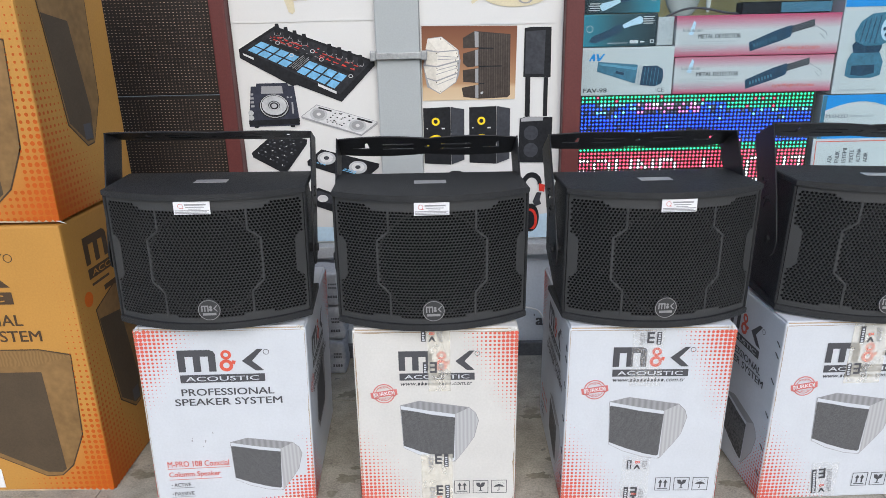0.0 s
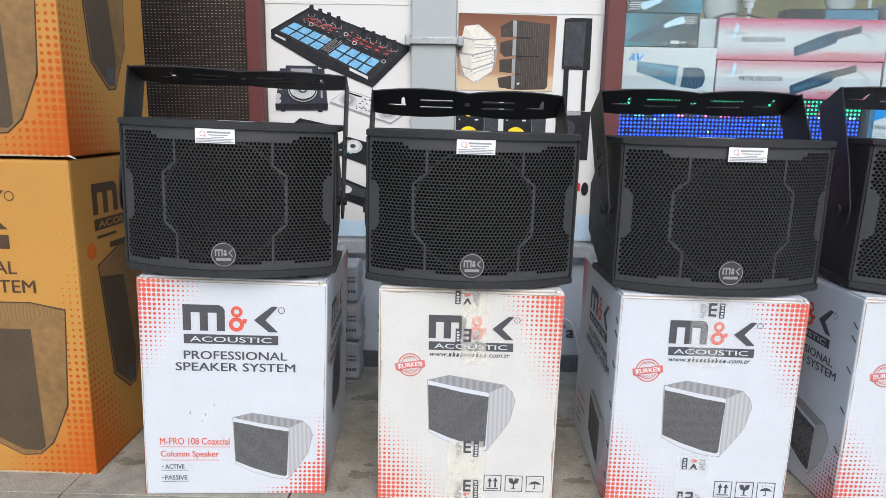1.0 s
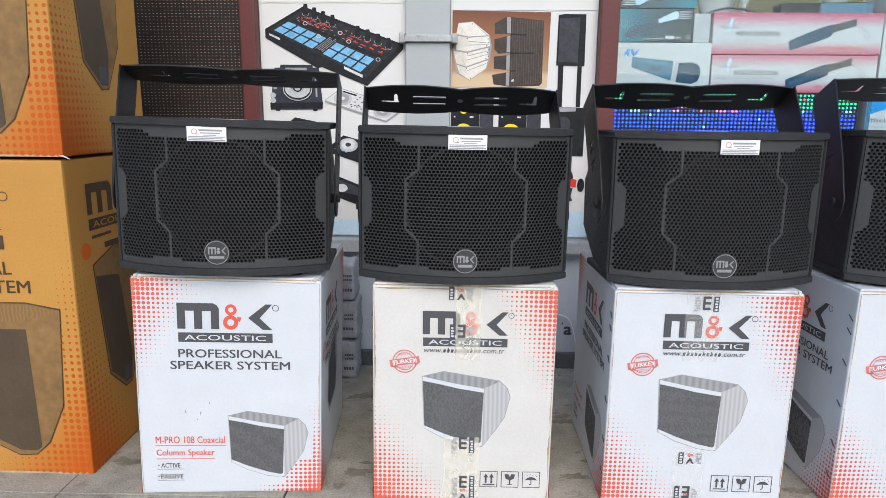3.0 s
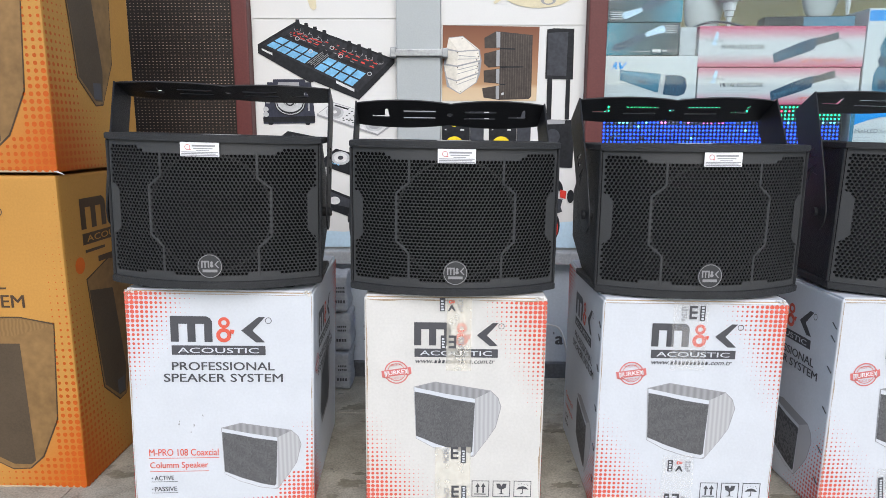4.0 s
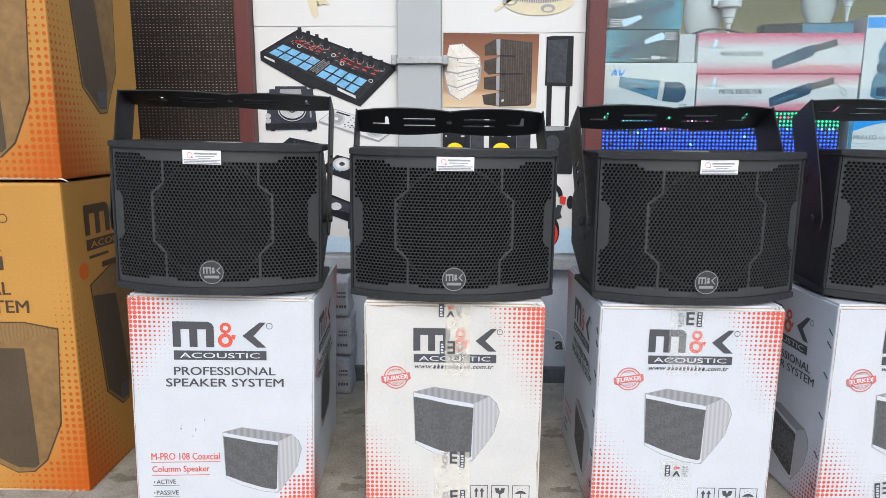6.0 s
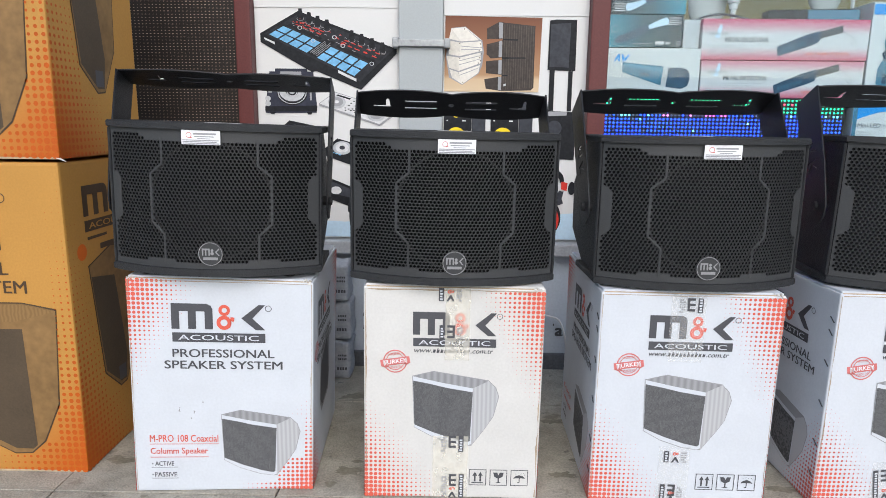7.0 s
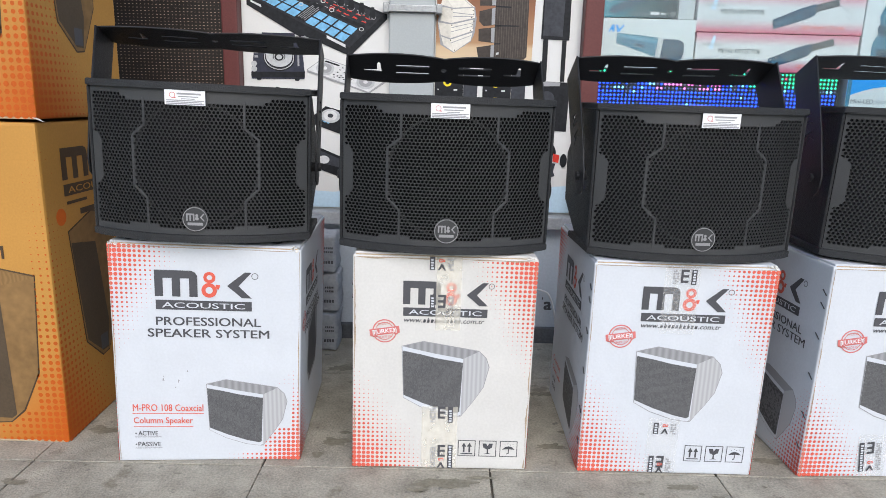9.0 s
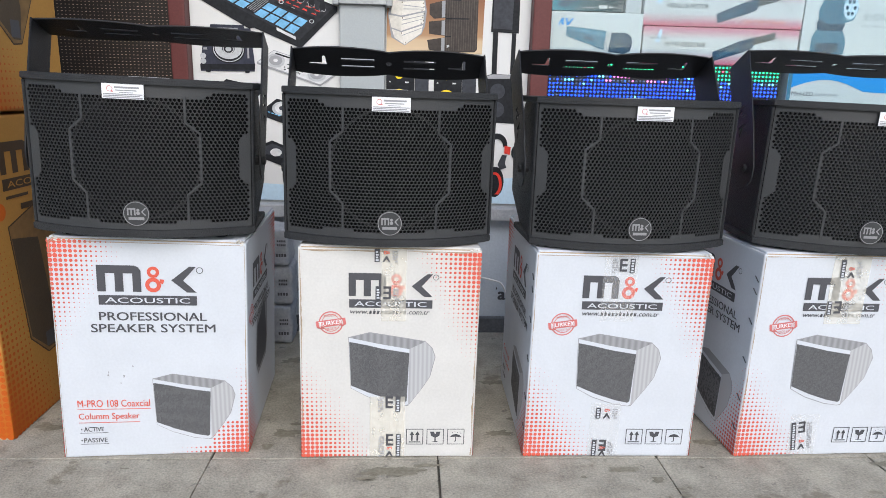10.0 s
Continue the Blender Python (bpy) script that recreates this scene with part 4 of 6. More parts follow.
loudspeaker(pose(0.9121, 1.2530, 0.4295, 0, 1.5, -2.0), 25.0, (0.040, 0.140), 0.232, 0.0058, -0.010, 0.004)

# ---- dark display panel beside the posters ----
M_PANEL = noisy("unlit_panel_plastic", (0.022, 0.0175, 0.0155), 0.45, 0, 0.3, 200, 8, 0.2)
M_LAMPLET = noisy("unlit_diode", (0.29, 0.21, 0.155), 0.4, 0, 0.3, 300, 30, 0)
panel = thing("display_panel", pose(-0.80, 1.930, 0.386), "dark unlit dot-matrix display panel behind the boxes", "display panel")
for z0, z1 in ((0.0, 0.449), (0.452, 1.20)):
    mod = part("module", block(-0.21, 0.211, 0, 0.03, z0, z1, 0.002), M_PANEL, panel)
    bm = bmesh.new()
    z = z0 + 0.008
    while z < min(z1, 0.80) - 0.004:
        x = -0.204
        while x < 0.205:
            w, h = random.uniform(0.0013, 0.0023), random.uniform(0.0006, 0.0010)
            bm.faces.new([bm.verts.new((x + dx, -0.0015 - (0.0012 if dz < 0 else 0), z + dz)) for dx, dz in ((-w, -h), (w, -h), (w, h), (-w, h))])
            x += 0.0105
        z += 0.0086
    d = part("diode", bm, M_LAMPLET, mod, "rows of pale unlit diodes")
    d["kind"] = "stuff"

# ---- posters ----
M_CREAM = noisy("cream_ink", (0.62, 0.55, 0.38), 0.5, 0, 0.12, 200, 20, 0)
M_BLUEPAD = noisy("sky_blue_ink", (0.17, 0.42, 0.66), 0.45, 0, 0.35, 90, 60, 0)
M_DARK = noisy("near_black_ink", (0.019, 0.020, 0.023), 0.45, 0, 0.4, 120, 30, 0, 0.12)
M_SLATE = noisy("slate_ink", (0.050, 0.053, 0.062), 0.45, 0, 0.3, 120, 30, 0, 0.12)
M_PLAYER = noisy("blue_slate_ink", (0.040, 0.043, 0.062), 0.45, 0, 0.3, 120, 30, 0, 0.12)
M_DARK2 = noisy("graphite_ink", (0.030, 0.031, 0.036), 0.45, 0, 0.4, 120, 30, 0, 0.12)
M_PALE = noisy("pale_grey_ink", (0.62, 0.62, 0.62), 0.45, 0, 0.2, 120, 30, 0)
M_LIGHT = noisy("light_grey_ink", (0.46, 0.47, 0.48), 0.45, 0, 0.25, 120, 30, 0)
M_YELLOW = noisy("yellow_ink", (0.85, 0.62, 0.02), 0.45, 0, 0.1, 120, 30, 0)
M_LIGHTBLUE = noisy("light_blue_ink", (0.50, 0.66, 0.78), 0.45, 0, 0.12, 120, 8, 0)
M_PHOTO = graded("printed_backdrop", ((0.0, (0.60, 0.46, 0.30)), (0.17, (0.56, 0.40, 0.25)), (0.23, (0.40, 0.23, 0.12)), (0.6, (0.27, 0.12, 0.06)), (1.0, (0.16, 0.055, 0.027))), "Z", 0.807, 1.01)
M_LEADER = noisy("red_print_light", (0.62, 0.045, 0.03), 0.4, 0, 0.2, 120, 30, 0)
FP = face_front(1, 1)


def g(a, b):
    """Poster art pixels in the camera's view, 1.6 mm a step, to wall coordinates."""
    return (-0.139 + (a - 703) * 0.001588, 0.949 - (b - 100) * 0.00156)


def gs(*pts):
    return [g(*p) for p in pts]


def quad_at(q, s, t):
    a, b, c, d = (Vector(p) for p in q)
    p = (a * (1 - s) + d * s) * (1 - t) + (b * (1 - s) + c * s) * t
    return (p.x, p.y)


def patch(q, s0, s1, t0, t1):
    return [quad_at(q, s0, t0), quad_at(q, s1, t0), quad_at(q, s1, t1), quad_at(q, s0, t1)]


def poster(x0, x1, z0, z1, label, y=1.9215):
    p = thing("poster", pose(0, y, 0), label, "poster", "posters pasted beside the pillar")
    bm = bmesh.new()
    nx, nz = 10, 16
    for j in range(nz + 1):
        for i in range(nx + 1):
            x, z = x0 + (x1 - x0) * i / nx, z0 + (z1 - z0) * j / nz
            e = 0.0009 * (1 - abs(noise.noise(Vector((x * 9, z * 7, 3)))))
            bm.verts.new((x + random.uniform(-0.0006, 0.0006) * (i in (0, nx)), e - 0.0009, z + random.uniform(-0.0008, 0.0008) * (j in (0, nz))))
    bm.verts.ensure_lookup_table()
    for j in range(nz):
        for i in range(nx):
            k = j * (nx + 1) + i
            bm.faces.new([bm.verts[q] for q in (k, k + 1, k + nx + 2, k + nx + 1)])
    rim = [bm.verts[k] for k in [*range(nx + 1), *[(j + 1) * (nx + 1) - 1 for j in range(1, nz + 1)], *[nz * (nx + 1) + i for i in range(nx - 1, -1, -1)], *[j * (nx + 1) for j in range(nz - 1, 0, -1)]]]
    back = [bm.verts.new((v.co.x, 0.0016, v.co.z)) for v in rim]
    for k in range(len(rim)):
        q = (k + 1) % len(rim)
        bm.faces.new((rim[q], rim[k], back[k], back[q]))
    part("sheet", bm, M_PAPER, p)
    return p


def ink(p, name, outlines, material, lift=0.0024):
    return printed(p, name, FP, [list(o) for o in outlines], material, lift=lift)


def oval(cx, cz, r, squash=0.8, n=26):
    return [(cx + r * math.cos(2 * math.pi * k / n), cz + squash * r * math.sin(2 * math.pi * k / n)) for k in range(n)]


pt = poster(-0.541, -0.1425, 1.0285, 1.60, "white poster with a cream gadget, pasted on the shop front", 1.9195)
ink(pt, "cream_shape", [gs((542, -14), (546, 10), (553, 32), (559, 36), (564, 32), (563, 14), (560, -14)), gs((566, -14), (574, 2), (586, 14), (593, 12), (592, 4), (582, -14)), gs((556, -14), (566, 14), (572, 12), (574, -14))], M_CREAM)
pl = poster(-0.541, -0.1425, 0.390, 1.030, "white poster with disc jockey mixers, pasted on the shop front")
ink(pl, "blue_foot", [[(-0.540, 0.392), (-0.144, 0.392), (-0.144, 0.452), (-0.30, 0.436), (-0.540, 0.448)]], M_LIGHTBLUE, 0.002)
# pad controller
ink(pl, "controller_body", [gs((459, 93), (526, 55), (697, 118), (697, 126), (634, 189), (556, 157), (548, 159), (459, 108))], M_DARK, 0.0024)
Q = gs((462, 94), (526, 59), (694, 119), (633, 177))
ink(pl, "controller_top", [patch(Q, 0.01, 0.99, 0.02, 0.98)], M_DARK2, 0.0028)
for s in (0.10, 0.17, 0.24, 0.31, 0.56, 0.63, 0.70, 0.79, 0.88):
    for t in (0.66, 0.76):
        ink(pl, "red_legend", [patch(Q, s, s + 0.045, t, t + 0.022)], M_LEADER, 0.0032)
ink(pl, "dark_strip", [patch(Q, 0.43, 0.52, 0.08, 0.62), patch(Q, 0.06, 0.4, 0.52, 0.60), patch(Q, 0.56, 0.94, 0.52, 0.60)], M_DARK, 0.0032)
for s0 in (0.045, 0.53):
    for i in range(4):
        for j in range(2):
            s, t = s0 + i * 0.099, 0.08 + j * 0.215
            ink(pl, "pad", [patch(Q, s, s + 0.083, t, t + 0.18)], M_BLUEPAD, 0.0034)
for s, t in ((0.16, 0.62), (0.36, 0.44), (0.60, 0.62), (0.94, 0.50), (0.47, 0.74)):
    c = quad_at(Q, s, t)
    ink(pl, "dial", [oval(c[0], c[1], 0.0065), oval(c[0], c[1], 0.0045)], M_LIGHT, 0.0035)
for a, b in ((530, 66), (545, 72), (560, 78), (576, 84), (619, 102), (636, 108), (654, 115), (672, 122)):
    ink(pl, "knob", [gs((a - 3, b - 15), (a + 3, b - 15), (a + 5, b - 2), (a + 5, b + 2), (a - 5, b + 2), (a - 5, b - 2))], M_DARK, 0.0036)
for a, b in ((530, 66), (545, 72), (560, 78), (576, 84), (619, 102), (636, 108), (654, 115), (672, 122)):
    c = g(a, b + 2)
    ink(pl, "knob_skirt", [oval(c[0], c[1], 0.0095, 0.6), oval(c[0], c[1], 0.0082, 0.6)], M_GREY, 0.0035)
random.seed(13)
ink(pl, "fine_legend", [patch(Q, u0, u0 + random.uniform(0.012, 0.04), v0, v0 + 0.014) for u0, v0 in [(random.uniform(0.05, 0.94), random.uniform(0.55, 0.92)) for k in range(34)]], M_GREY, 0.0031)
ink(pl, "fine_legend", [patch(Q, u0, u0 + random.uniform(0.012, 0.035), v0, v0 + 0.016) for u0, v0 in [(random.uniform(0.05, 0.92), random.uniform(0.62, 0.86)) for k in range(22)]], M_LEADER, 0.0033)
ink(pl, "fader_line", [patch(Q, 0.44 + 0.017 * k, 0.446 + 0.017 * k, 0.12 + 0.02 * (k % 2), 0.55 - 0.03 * (k % 3)) for k in range(5)], M_GREY, 0.0034)
ink(pl, "mark_bar", [gs((594, 160), (594, 155), (626, 170), (626, 175))], M_PALE, 0.0036)
ink(pl, "mark_bar", [gs((466, 103), (466, 100), (484, 108), (484, 112))], M_PALE, 0.0036)
# player
ink(pl, "player_body", [[(-0.521, 0.755), (-0.505, 0.858), (-0.490, 0.858), (-0.488, 0.866), (-0.400, 0.866), (-0.398, 0.858), (-0.382, 0.858), (-0.374, 0.765), (-0.375, 0.746), (-0.520, 0.744)]], M_PLAYER, 0.0024)
ink(pl, "player_front", [[(-0.521, 0.762), (-0.373, 0.766), (-0.374, 0.750), (-0.520, 0.748)], [(-0.508, 0.748), (-0.492, 0.748), (-0.495, 0.741), (-0.505, 0.741)], [(-0.403, 0.748), (-0.387, 0.748), (-0.39, 0.741), (-0.40, 0.741)]], M_DARK, 0.0028)
ink(pl, "player_screen", [[(-0.478, 0.837), (-0.474, 0.858), (-0.416, 0.858), (-0.414, 0.837)]], M_GREY, 0.0029)
ink(pl, "jog_ring", [oval(-0.443, 0.801, 0.044)], M_DARK, 0.003)
ink(pl, "jog_rim", [oval(-0.443, 0.802, 0.041), oval(-0.443, 0.802, 0.0385)], M_LIGHT, 0.0033)
ink(pl, "jog_plate", [oval(-0.443, 0.804, 0.036, 0.76), oval(-0.443, 0.804, 0.017, 0.76)], M_LIGHT, 0.0034)
ink(pl, "jog_hub", [oval(-0.443, 0.803, 0.015), oval(-0.443, 0.803, 0.0125)], M_LIGHT, 0.0036)
ink(pl, "jog_mark", [oval(-0.443, 0.803, 0.008)], M_LIGHT, 0.0039)
for z in (0.770, 0.784):
    ink(pl, "button", [oval(-0.512, z, 0.008, 0.9)], M_LIGHT, 0.0033)
ink(pl, "jog_key", [oval(-0.443 + 0.0395 * math.cos(a), 0.8015 + 0.0310 * math.sin(a), 0.0024, 0.8, 8) for a in (3.5, 3.9, 4.3, 4.7, 5.1, 5.5, 5.9)], M_GREY, 0.0036)
ink(pl, "player_key", [rect(-0.510, z, -0.500, z + 0.006) for z in (0.800, 0.811, 0.822, 0.833)] + [oval(x, 0.826, 0.003, 0.9, 8) for x in (-0.402, -0.392)] + [rect(-0.393, 0.780, -0.388, 0.812)], M_GREY, 0.0030)
# white controller
Q = ((-0.366, 0.771), (-0.322, 0.802), (-0.150, 0.751), (-0.198, 0.716))
ink(pl, "white_controller", [[(-0.368, 0.772), (-0.322, 0.804), (-0.149, 0.752), (-0.149, 0.744), (-0.198, 0.711), (-0.368, 0.766)]], M_GREY, 0.0024)
ink(pl, "white_controller_top", [patch(Q, 0.0, 1.0, 0.0, 1.0)], M_PALE, 0.0028)
for s, t in ((0.17, 0.45), (0.82, 0.45)):
    c = quad_at(Q, s, t)
    ink(pl, "jog_ring", [oval(c[0], c[1], 0.025, 0.72)], M_LIGHT, 0.0032)
    ink(pl, "jog_plate", [oval(c[0], c[1] + 0.001, 0.018, 0.72)], M_GREY, 0.0035)
    ink(pl, "jog_hub", [oval(c[0], c[1] + 0.001, 0.006, 0.72)], M_PALE, 0.0038)
random.seed(5)
ink(pl, "dark_keys", [patch(Q, s, s + 0.025, t, t + 0.06) for s, t in [(random.uniform(0.34, 0.64), random.uniform(0.05, 0.9)) for k in range(26)]] + [patch(Q, 0.06, 0.28, 0.84, 0.94), patch(Q, 0.7, 0.95, 0.82, 0.94)], M_DARK, 0.0033)
# black mixer
Q = ((-0.522, 0.668), (-0.453, 0.722), (-0.358, 0.704), (-0.430, 0.612))
ink(pl, "mixer_body", [[(-0.524, 0.668), (-0.453, 0.724), (-0.357, 0.705), (-0.360, 0.690), (-0.430, 0.603), (-0.520, 0.655)]], M_DARK, 0.0024)
ink(pl, "mixer_knob", [oval(*quad_at(Q, 0.12 + 0.11 * i, 0.12 + 0.13 * j), 0.0035, 0.8, 10) for i in range(8) for j in range(7) if (i + j) % 3], M_SLATE, 0.0028)
ink(pl, "mixer_legend", [patch(Q, 0.1 + 0.12 * i, 0.12 + 0.12 * i + 0.02, 0.1 + 0.14 * j, 0.13 + 0.14 * j) for i in range(7) for j in range(6) if (i * 2 + j) % 3 == 0], M_PALE, 0.003)
# second dark controller
Q = ((-0.360, 0.640), (-0.318, 0.672), (-0.152, 0.628), (-0.205, 0.590))
ink(pl, "dark_controller", [[(-0.362, 0.641), (-0.318, 0.675), (-0.150, 0.629), (-0.152, 0.618), (-0.205, 0.575), (-0.362, 0.628)]], M_DARK, 0.0024)
for s, t in ((0.2, 0.55), (0.78, 0.5)):
    c = quad_at(Q, s, t)
    ink(pl, "jog_ring", [oval(c[0], c[1], 0.027, 0.7)], M_LIGHT, 0.0029)
    ink(pl, "jog_plate", [oval(c[0], c[1] + 0.001, 0.019, 0.7)], M_PALE, 0.0033)
    ink(pl, "jog_hub", [oval(c[0], c[1] + 0.001, 0.008, 0.7)], M_SLATE, 0.0037)
for i in range(4):
    for j in range(2):
        ink(pl, "pad", [patch(Q, 0.62 + 0.06 * i, 0.665 + 0.06 * i, 0.06 + 0.1 * j, 0.13 + 0.1 * j)], M_BLUEPAD, 0.003)
    ink(pl, "pad", [patch(Q, 0.08 + 0.06 * i, 0.12 + 0.06 * i, 0.06, 0.13)], M_BLUEPAD, 0.003)
# lower player deck
ink(pl, "deck_body", [[(-0.365, 0.548), (-0.335, 0.560), (-0.235, 0.520), (-0.235, 0.462), (-0.365, 0.510)]], M_DARK, 0.0024)
ink(pl, "deck_top", [[(-0.360, 0.540), (-0.335, 0.552), (-0.24, 0.514), (-0.24, 0.496), (-0.36, 0.524)]], M_SLATE, 0.0028)
ink(pl, "jog_plate", [oval(-0.325, 0.527, 0.016, 0.7)], M_PALE, 0.0031)

prt = poster(-0.0185, 0.3775, 1.0105, 1.60, "white poster with a drum, pasted on the shop front", 1.9195)
ink(prt, "drum_shell", [[g(885 + 60 - 62 * math.cos(math.pi * k / 20), 6 + 26 * math.sin(math.pi * k / 20)) for k in range(21)] + gs((1007, -25), (883, -25))], M_CREAM, 0.0024)
ink(prt, "drum_hoop", [[g(945 - 55 * math.cos(math.pi * k / 20), -2 + 13 * math.sin(math.pi * k / 20)) for k in range(21)] + [g(945 + 55 * math.cos(math.pi * k / 20), -10 + 13 * math.sin(math.pi * k / 20)) for k in range(21)]], M_PALE, 0.0028)
ink(prt, "hoop_tick", [gs((a, -2 + 13 * math.sqrt(max(0, 1 - ((a - 945) / 55) ** 2))), (a + 2, -2 + 13 * math.sqrt(max(0, 1 - ((a - 945) / 55) ** 2))), (a + 2, -9 + 13 * math.sqrt(max(0, 1 - ((a - 945) / 55) ** 2))), (a, -9 + 13 * math.sqrt(max(0, 1 - ((a - 945) / 55) ** 2)))) for a in range(897, 995, 4)], M_BROWN, 0.0032)
for a, b in ((897, 8), (962, 20)):
    c = g(a, b)
    ink(prt, "drum_lug", [oval(c[0], c[1], 0.020, 0.55), oval(c[0], c[1] - 0.002, 0.012, 0.5)], M_GREY, 0.0033)
ink(prt, "drum_stick", [gs((868, 22), (871, 26), (906, 2), (904, -2)), gs((812, 2), (815, 6), (840, -12), (838, -16))], M_CREAM, 0.0024)
pr = poster(-0.0185, 0.3775, 0.390, 1.012, "white poster with loudspeakers, pasted on the shop front")
ink(pr, "blue_foot", [[(-0.017, 0.392), (0.376, 0.392), (0.376, 0.470), (0.20, 0.455), (-0.017, 0.462)]], M_LIGHTBLUE, 0.002)
ink(pr, "photo_ground", [[(-0.016, 0.808), (0.247, 0.808), (0.251, 1.006), (-0.014, 1.010)]], M_PHOTO, 0.0024)
# white horn cluster


def ph(*pts):
    return gs(*[(781 + (x - 126) * 0.321, 62 + (y - 42) * 0.321) for x, y in pts])


M_HORN = noisy("ivory_ink", (0.72, 0.68, 0.61), 0.5, 0, 0.16, 150, 40, 0)
M_HORN_SIDE = noisy("shaded_ivory_ink", (0.64, 0.60, 0.53), 0.5, 0, 0.2, 150, 40, 0)
M_CABINET = noisy("brown_black_ink", (0.046, 0.034, 0.028), 0.45, 0, 0.5, 160, 30, 0)
M_CABINET_RIB = noisy("brown_grey_ink", (0.080, 0.064, 0.055), 0.45, 0, 0.3, 160, 30, 0)
ink(pr, "horn_shadow", [ph((132, 250), (160, 103), (236, 95), (328, 168), (338, 225), (330, 300), (312, 344), (222, 406), (150, 366))], M_GREY, 0.0027)
for o, side in ((((160, 106), (235, 98), (325, 166), (213, 174)), ((148, 160), (160, 106), (213, 174))), (((213, 180), (322, 172), (330, 222), (205, 252)), ((148, 170), (213, 180), (205, 252), (147, 242))),
                (((206, 260), (320, 232), (322, 288), (202, 331)), ((135, 250), (206, 260), (202, 331), (150, 314))), (((203, 338), (318, 298), (310, 340), (222, 402)), ((152, 322), (203, 338), (222, 402), (166, 366)))):
    ink(pr, "horn", [ph(*o)], M_HORN, 0.0030)
    ink(pr, "horn_side", [ph(*side)], M_HORN_SIDE, 0.0030)
ink(pr, "horn_line", [ph((213, 196), (324, 206), (324, 209), (213, 200)), ph((206, 274), (322, 246), (322, 249), (206, 278)), ph((212, 216), (322, 214), (322, 217), (212, 220)), ph((204, 296), (320, 264), (320, 267), (204, 300)), ph((236, 104), (320, 168), (316, 170)), ph((208, 352), (312, 312), (312, 315), (208, 356))], M_GREY, 0.0033)
ink(pr, "horn_mouth", [oval(*ph((x, y))[0], 0.0014, 1.3, 10) for x, y in ((318, 186), (322, 204), (312, 222), (324, 240), (316, 258), (320, 276), (308, 288), (206, 184), (208, 264), (204, 342), (226, 392), (232, 108))], M_BROWN, 0.0034)
# black line array
ink(pr, "array_face", [ph((438, 72), (612, 90), (612, 418), (598, 432), (436, 437))], M_CABINET, 0.0028)
for o in (((352, 105), (416, 70), (440, 72), (440, 158), (354, 160)), ((352, 188), (437, 166), (437, 257), (376, 263), (352, 240)), ((350, 278), (437, 268), (437, 350), (352, 342)), ((342, 374), (437, 358), (437, 437), (352, 425))):
    ink(pr, "array_cabinet", [ph(*o)], M_CABINET, 0.0028)
ink(pr, "array_edge", [ph((416, 72), (438, 74), (438, 156), (418, 156)), ph((418, 172), (436, 168), (436, 254), (418, 256)), ph((418, 272), (436, 270), (436, 348), (418, 346)), ph((418, 362), (436, 360), (436, 434), (418, 430))], M_GREY, 0.0031)
for o in (((438, 157), (520, 160), (520, 168), (438, 165)), ((437, 256), (565, 256), (565, 262), (437, 264)), ((437, 350), (470, 350), (470, 356), (437, 357))):
    ink(pr, "array_joint", [ph(*o)], M_DARK, 0.0031)
ink(pr, "array_rib", [ph((446 + 13 * q, 80 + 1.2 * q), (449 + 13 * q, 80 + 1.2 * q), (448 + 13 * q, 430 - q), (445 + 13 * q, 430 - q)) for q in range(13)], M_CABINET_RIB, 0.0030)
ink(pr, "array_mark", [ph((448, 400), (462, 396), (462, 408), (448, 412))], M_LIGHT, 0.0033)
# yellow cone monitors
for dx in (0.0, 0.132):
    ink(pr, "monitor_front", [[(-0.016 + dx, 0.787), (0.062 + dx, 0.789), (0.062 + dx, 0.622), (-0.016 + dx, 0.627)]], M_DARK, 0.0024)
    ink(pr, "monitor_side", [[(0.063 + dx, 0.789), (0.102 + dx, 0.782), (0.101 + dx, 0.636), (0.063 + dx, 0.622)]], M_SLATE, 0.0024)
    ink(pr, "tweeter", [oval(0.019 + dx, 0.748, 0.0115, 1.0), oval(0.019 + dx, 0.748, 0.006, 1.0)], M_YELLOW, 0.0028)
    ink(pr, "woofer", [oval(0.019 + dx, 0.683, 0.027, 1.0), oval(0.019 + dx, 0.683, 0.012, 1.0)], M_YELLOW, 0.0028)
    ink(pr, "monitor_mark", [rect(-0.008 + dx, 0.727, -0.004 + dx, 0.730), rect(0.036 + dx, 0.726, 0.046 + dx, 0.730)], M_PALE, 0.0028)
# column loudspeaker
ink(pr, "column_top", [[(0.272, 0.999), (0.290, 1.002), (0.346, 1.001), (0.347, 0.866), (0.270, 0.868)]], M_DARK, 0.0024)
ink(pr, "column_face", [[(0.275, 0.990), (0.330, 0.993), (0.328, 0.875), (0.275, 0.877)]], M_SLATE, 0.0028)
ink(pr, "column_leg", [rect(0.276, 0.757, 0.290, 0.868), rect(0.328, 0.757, 0.340, 0.866)], M_DARK, 0.0024)
ink(pr, "column_base", [[(0.262, 0.752), (0.278, 0.757), (0.356, 0.755), (0.354, 0.622), (0.258, 0.625)]], M_DARK, 0.0026)
ink(pr, "column_base_top", [[(0.264, 0.751), (0.280, 0.756), (0.330, 0.755), (0.328, 0.745), (0.266, 0.743)]], M_GREY, 0.003)
for z in (0.71, 0.66):
    ink(pr, "column_woofer", [oval(0.295, z, 0.021, 1.0)], M_SLATE, 0.003)
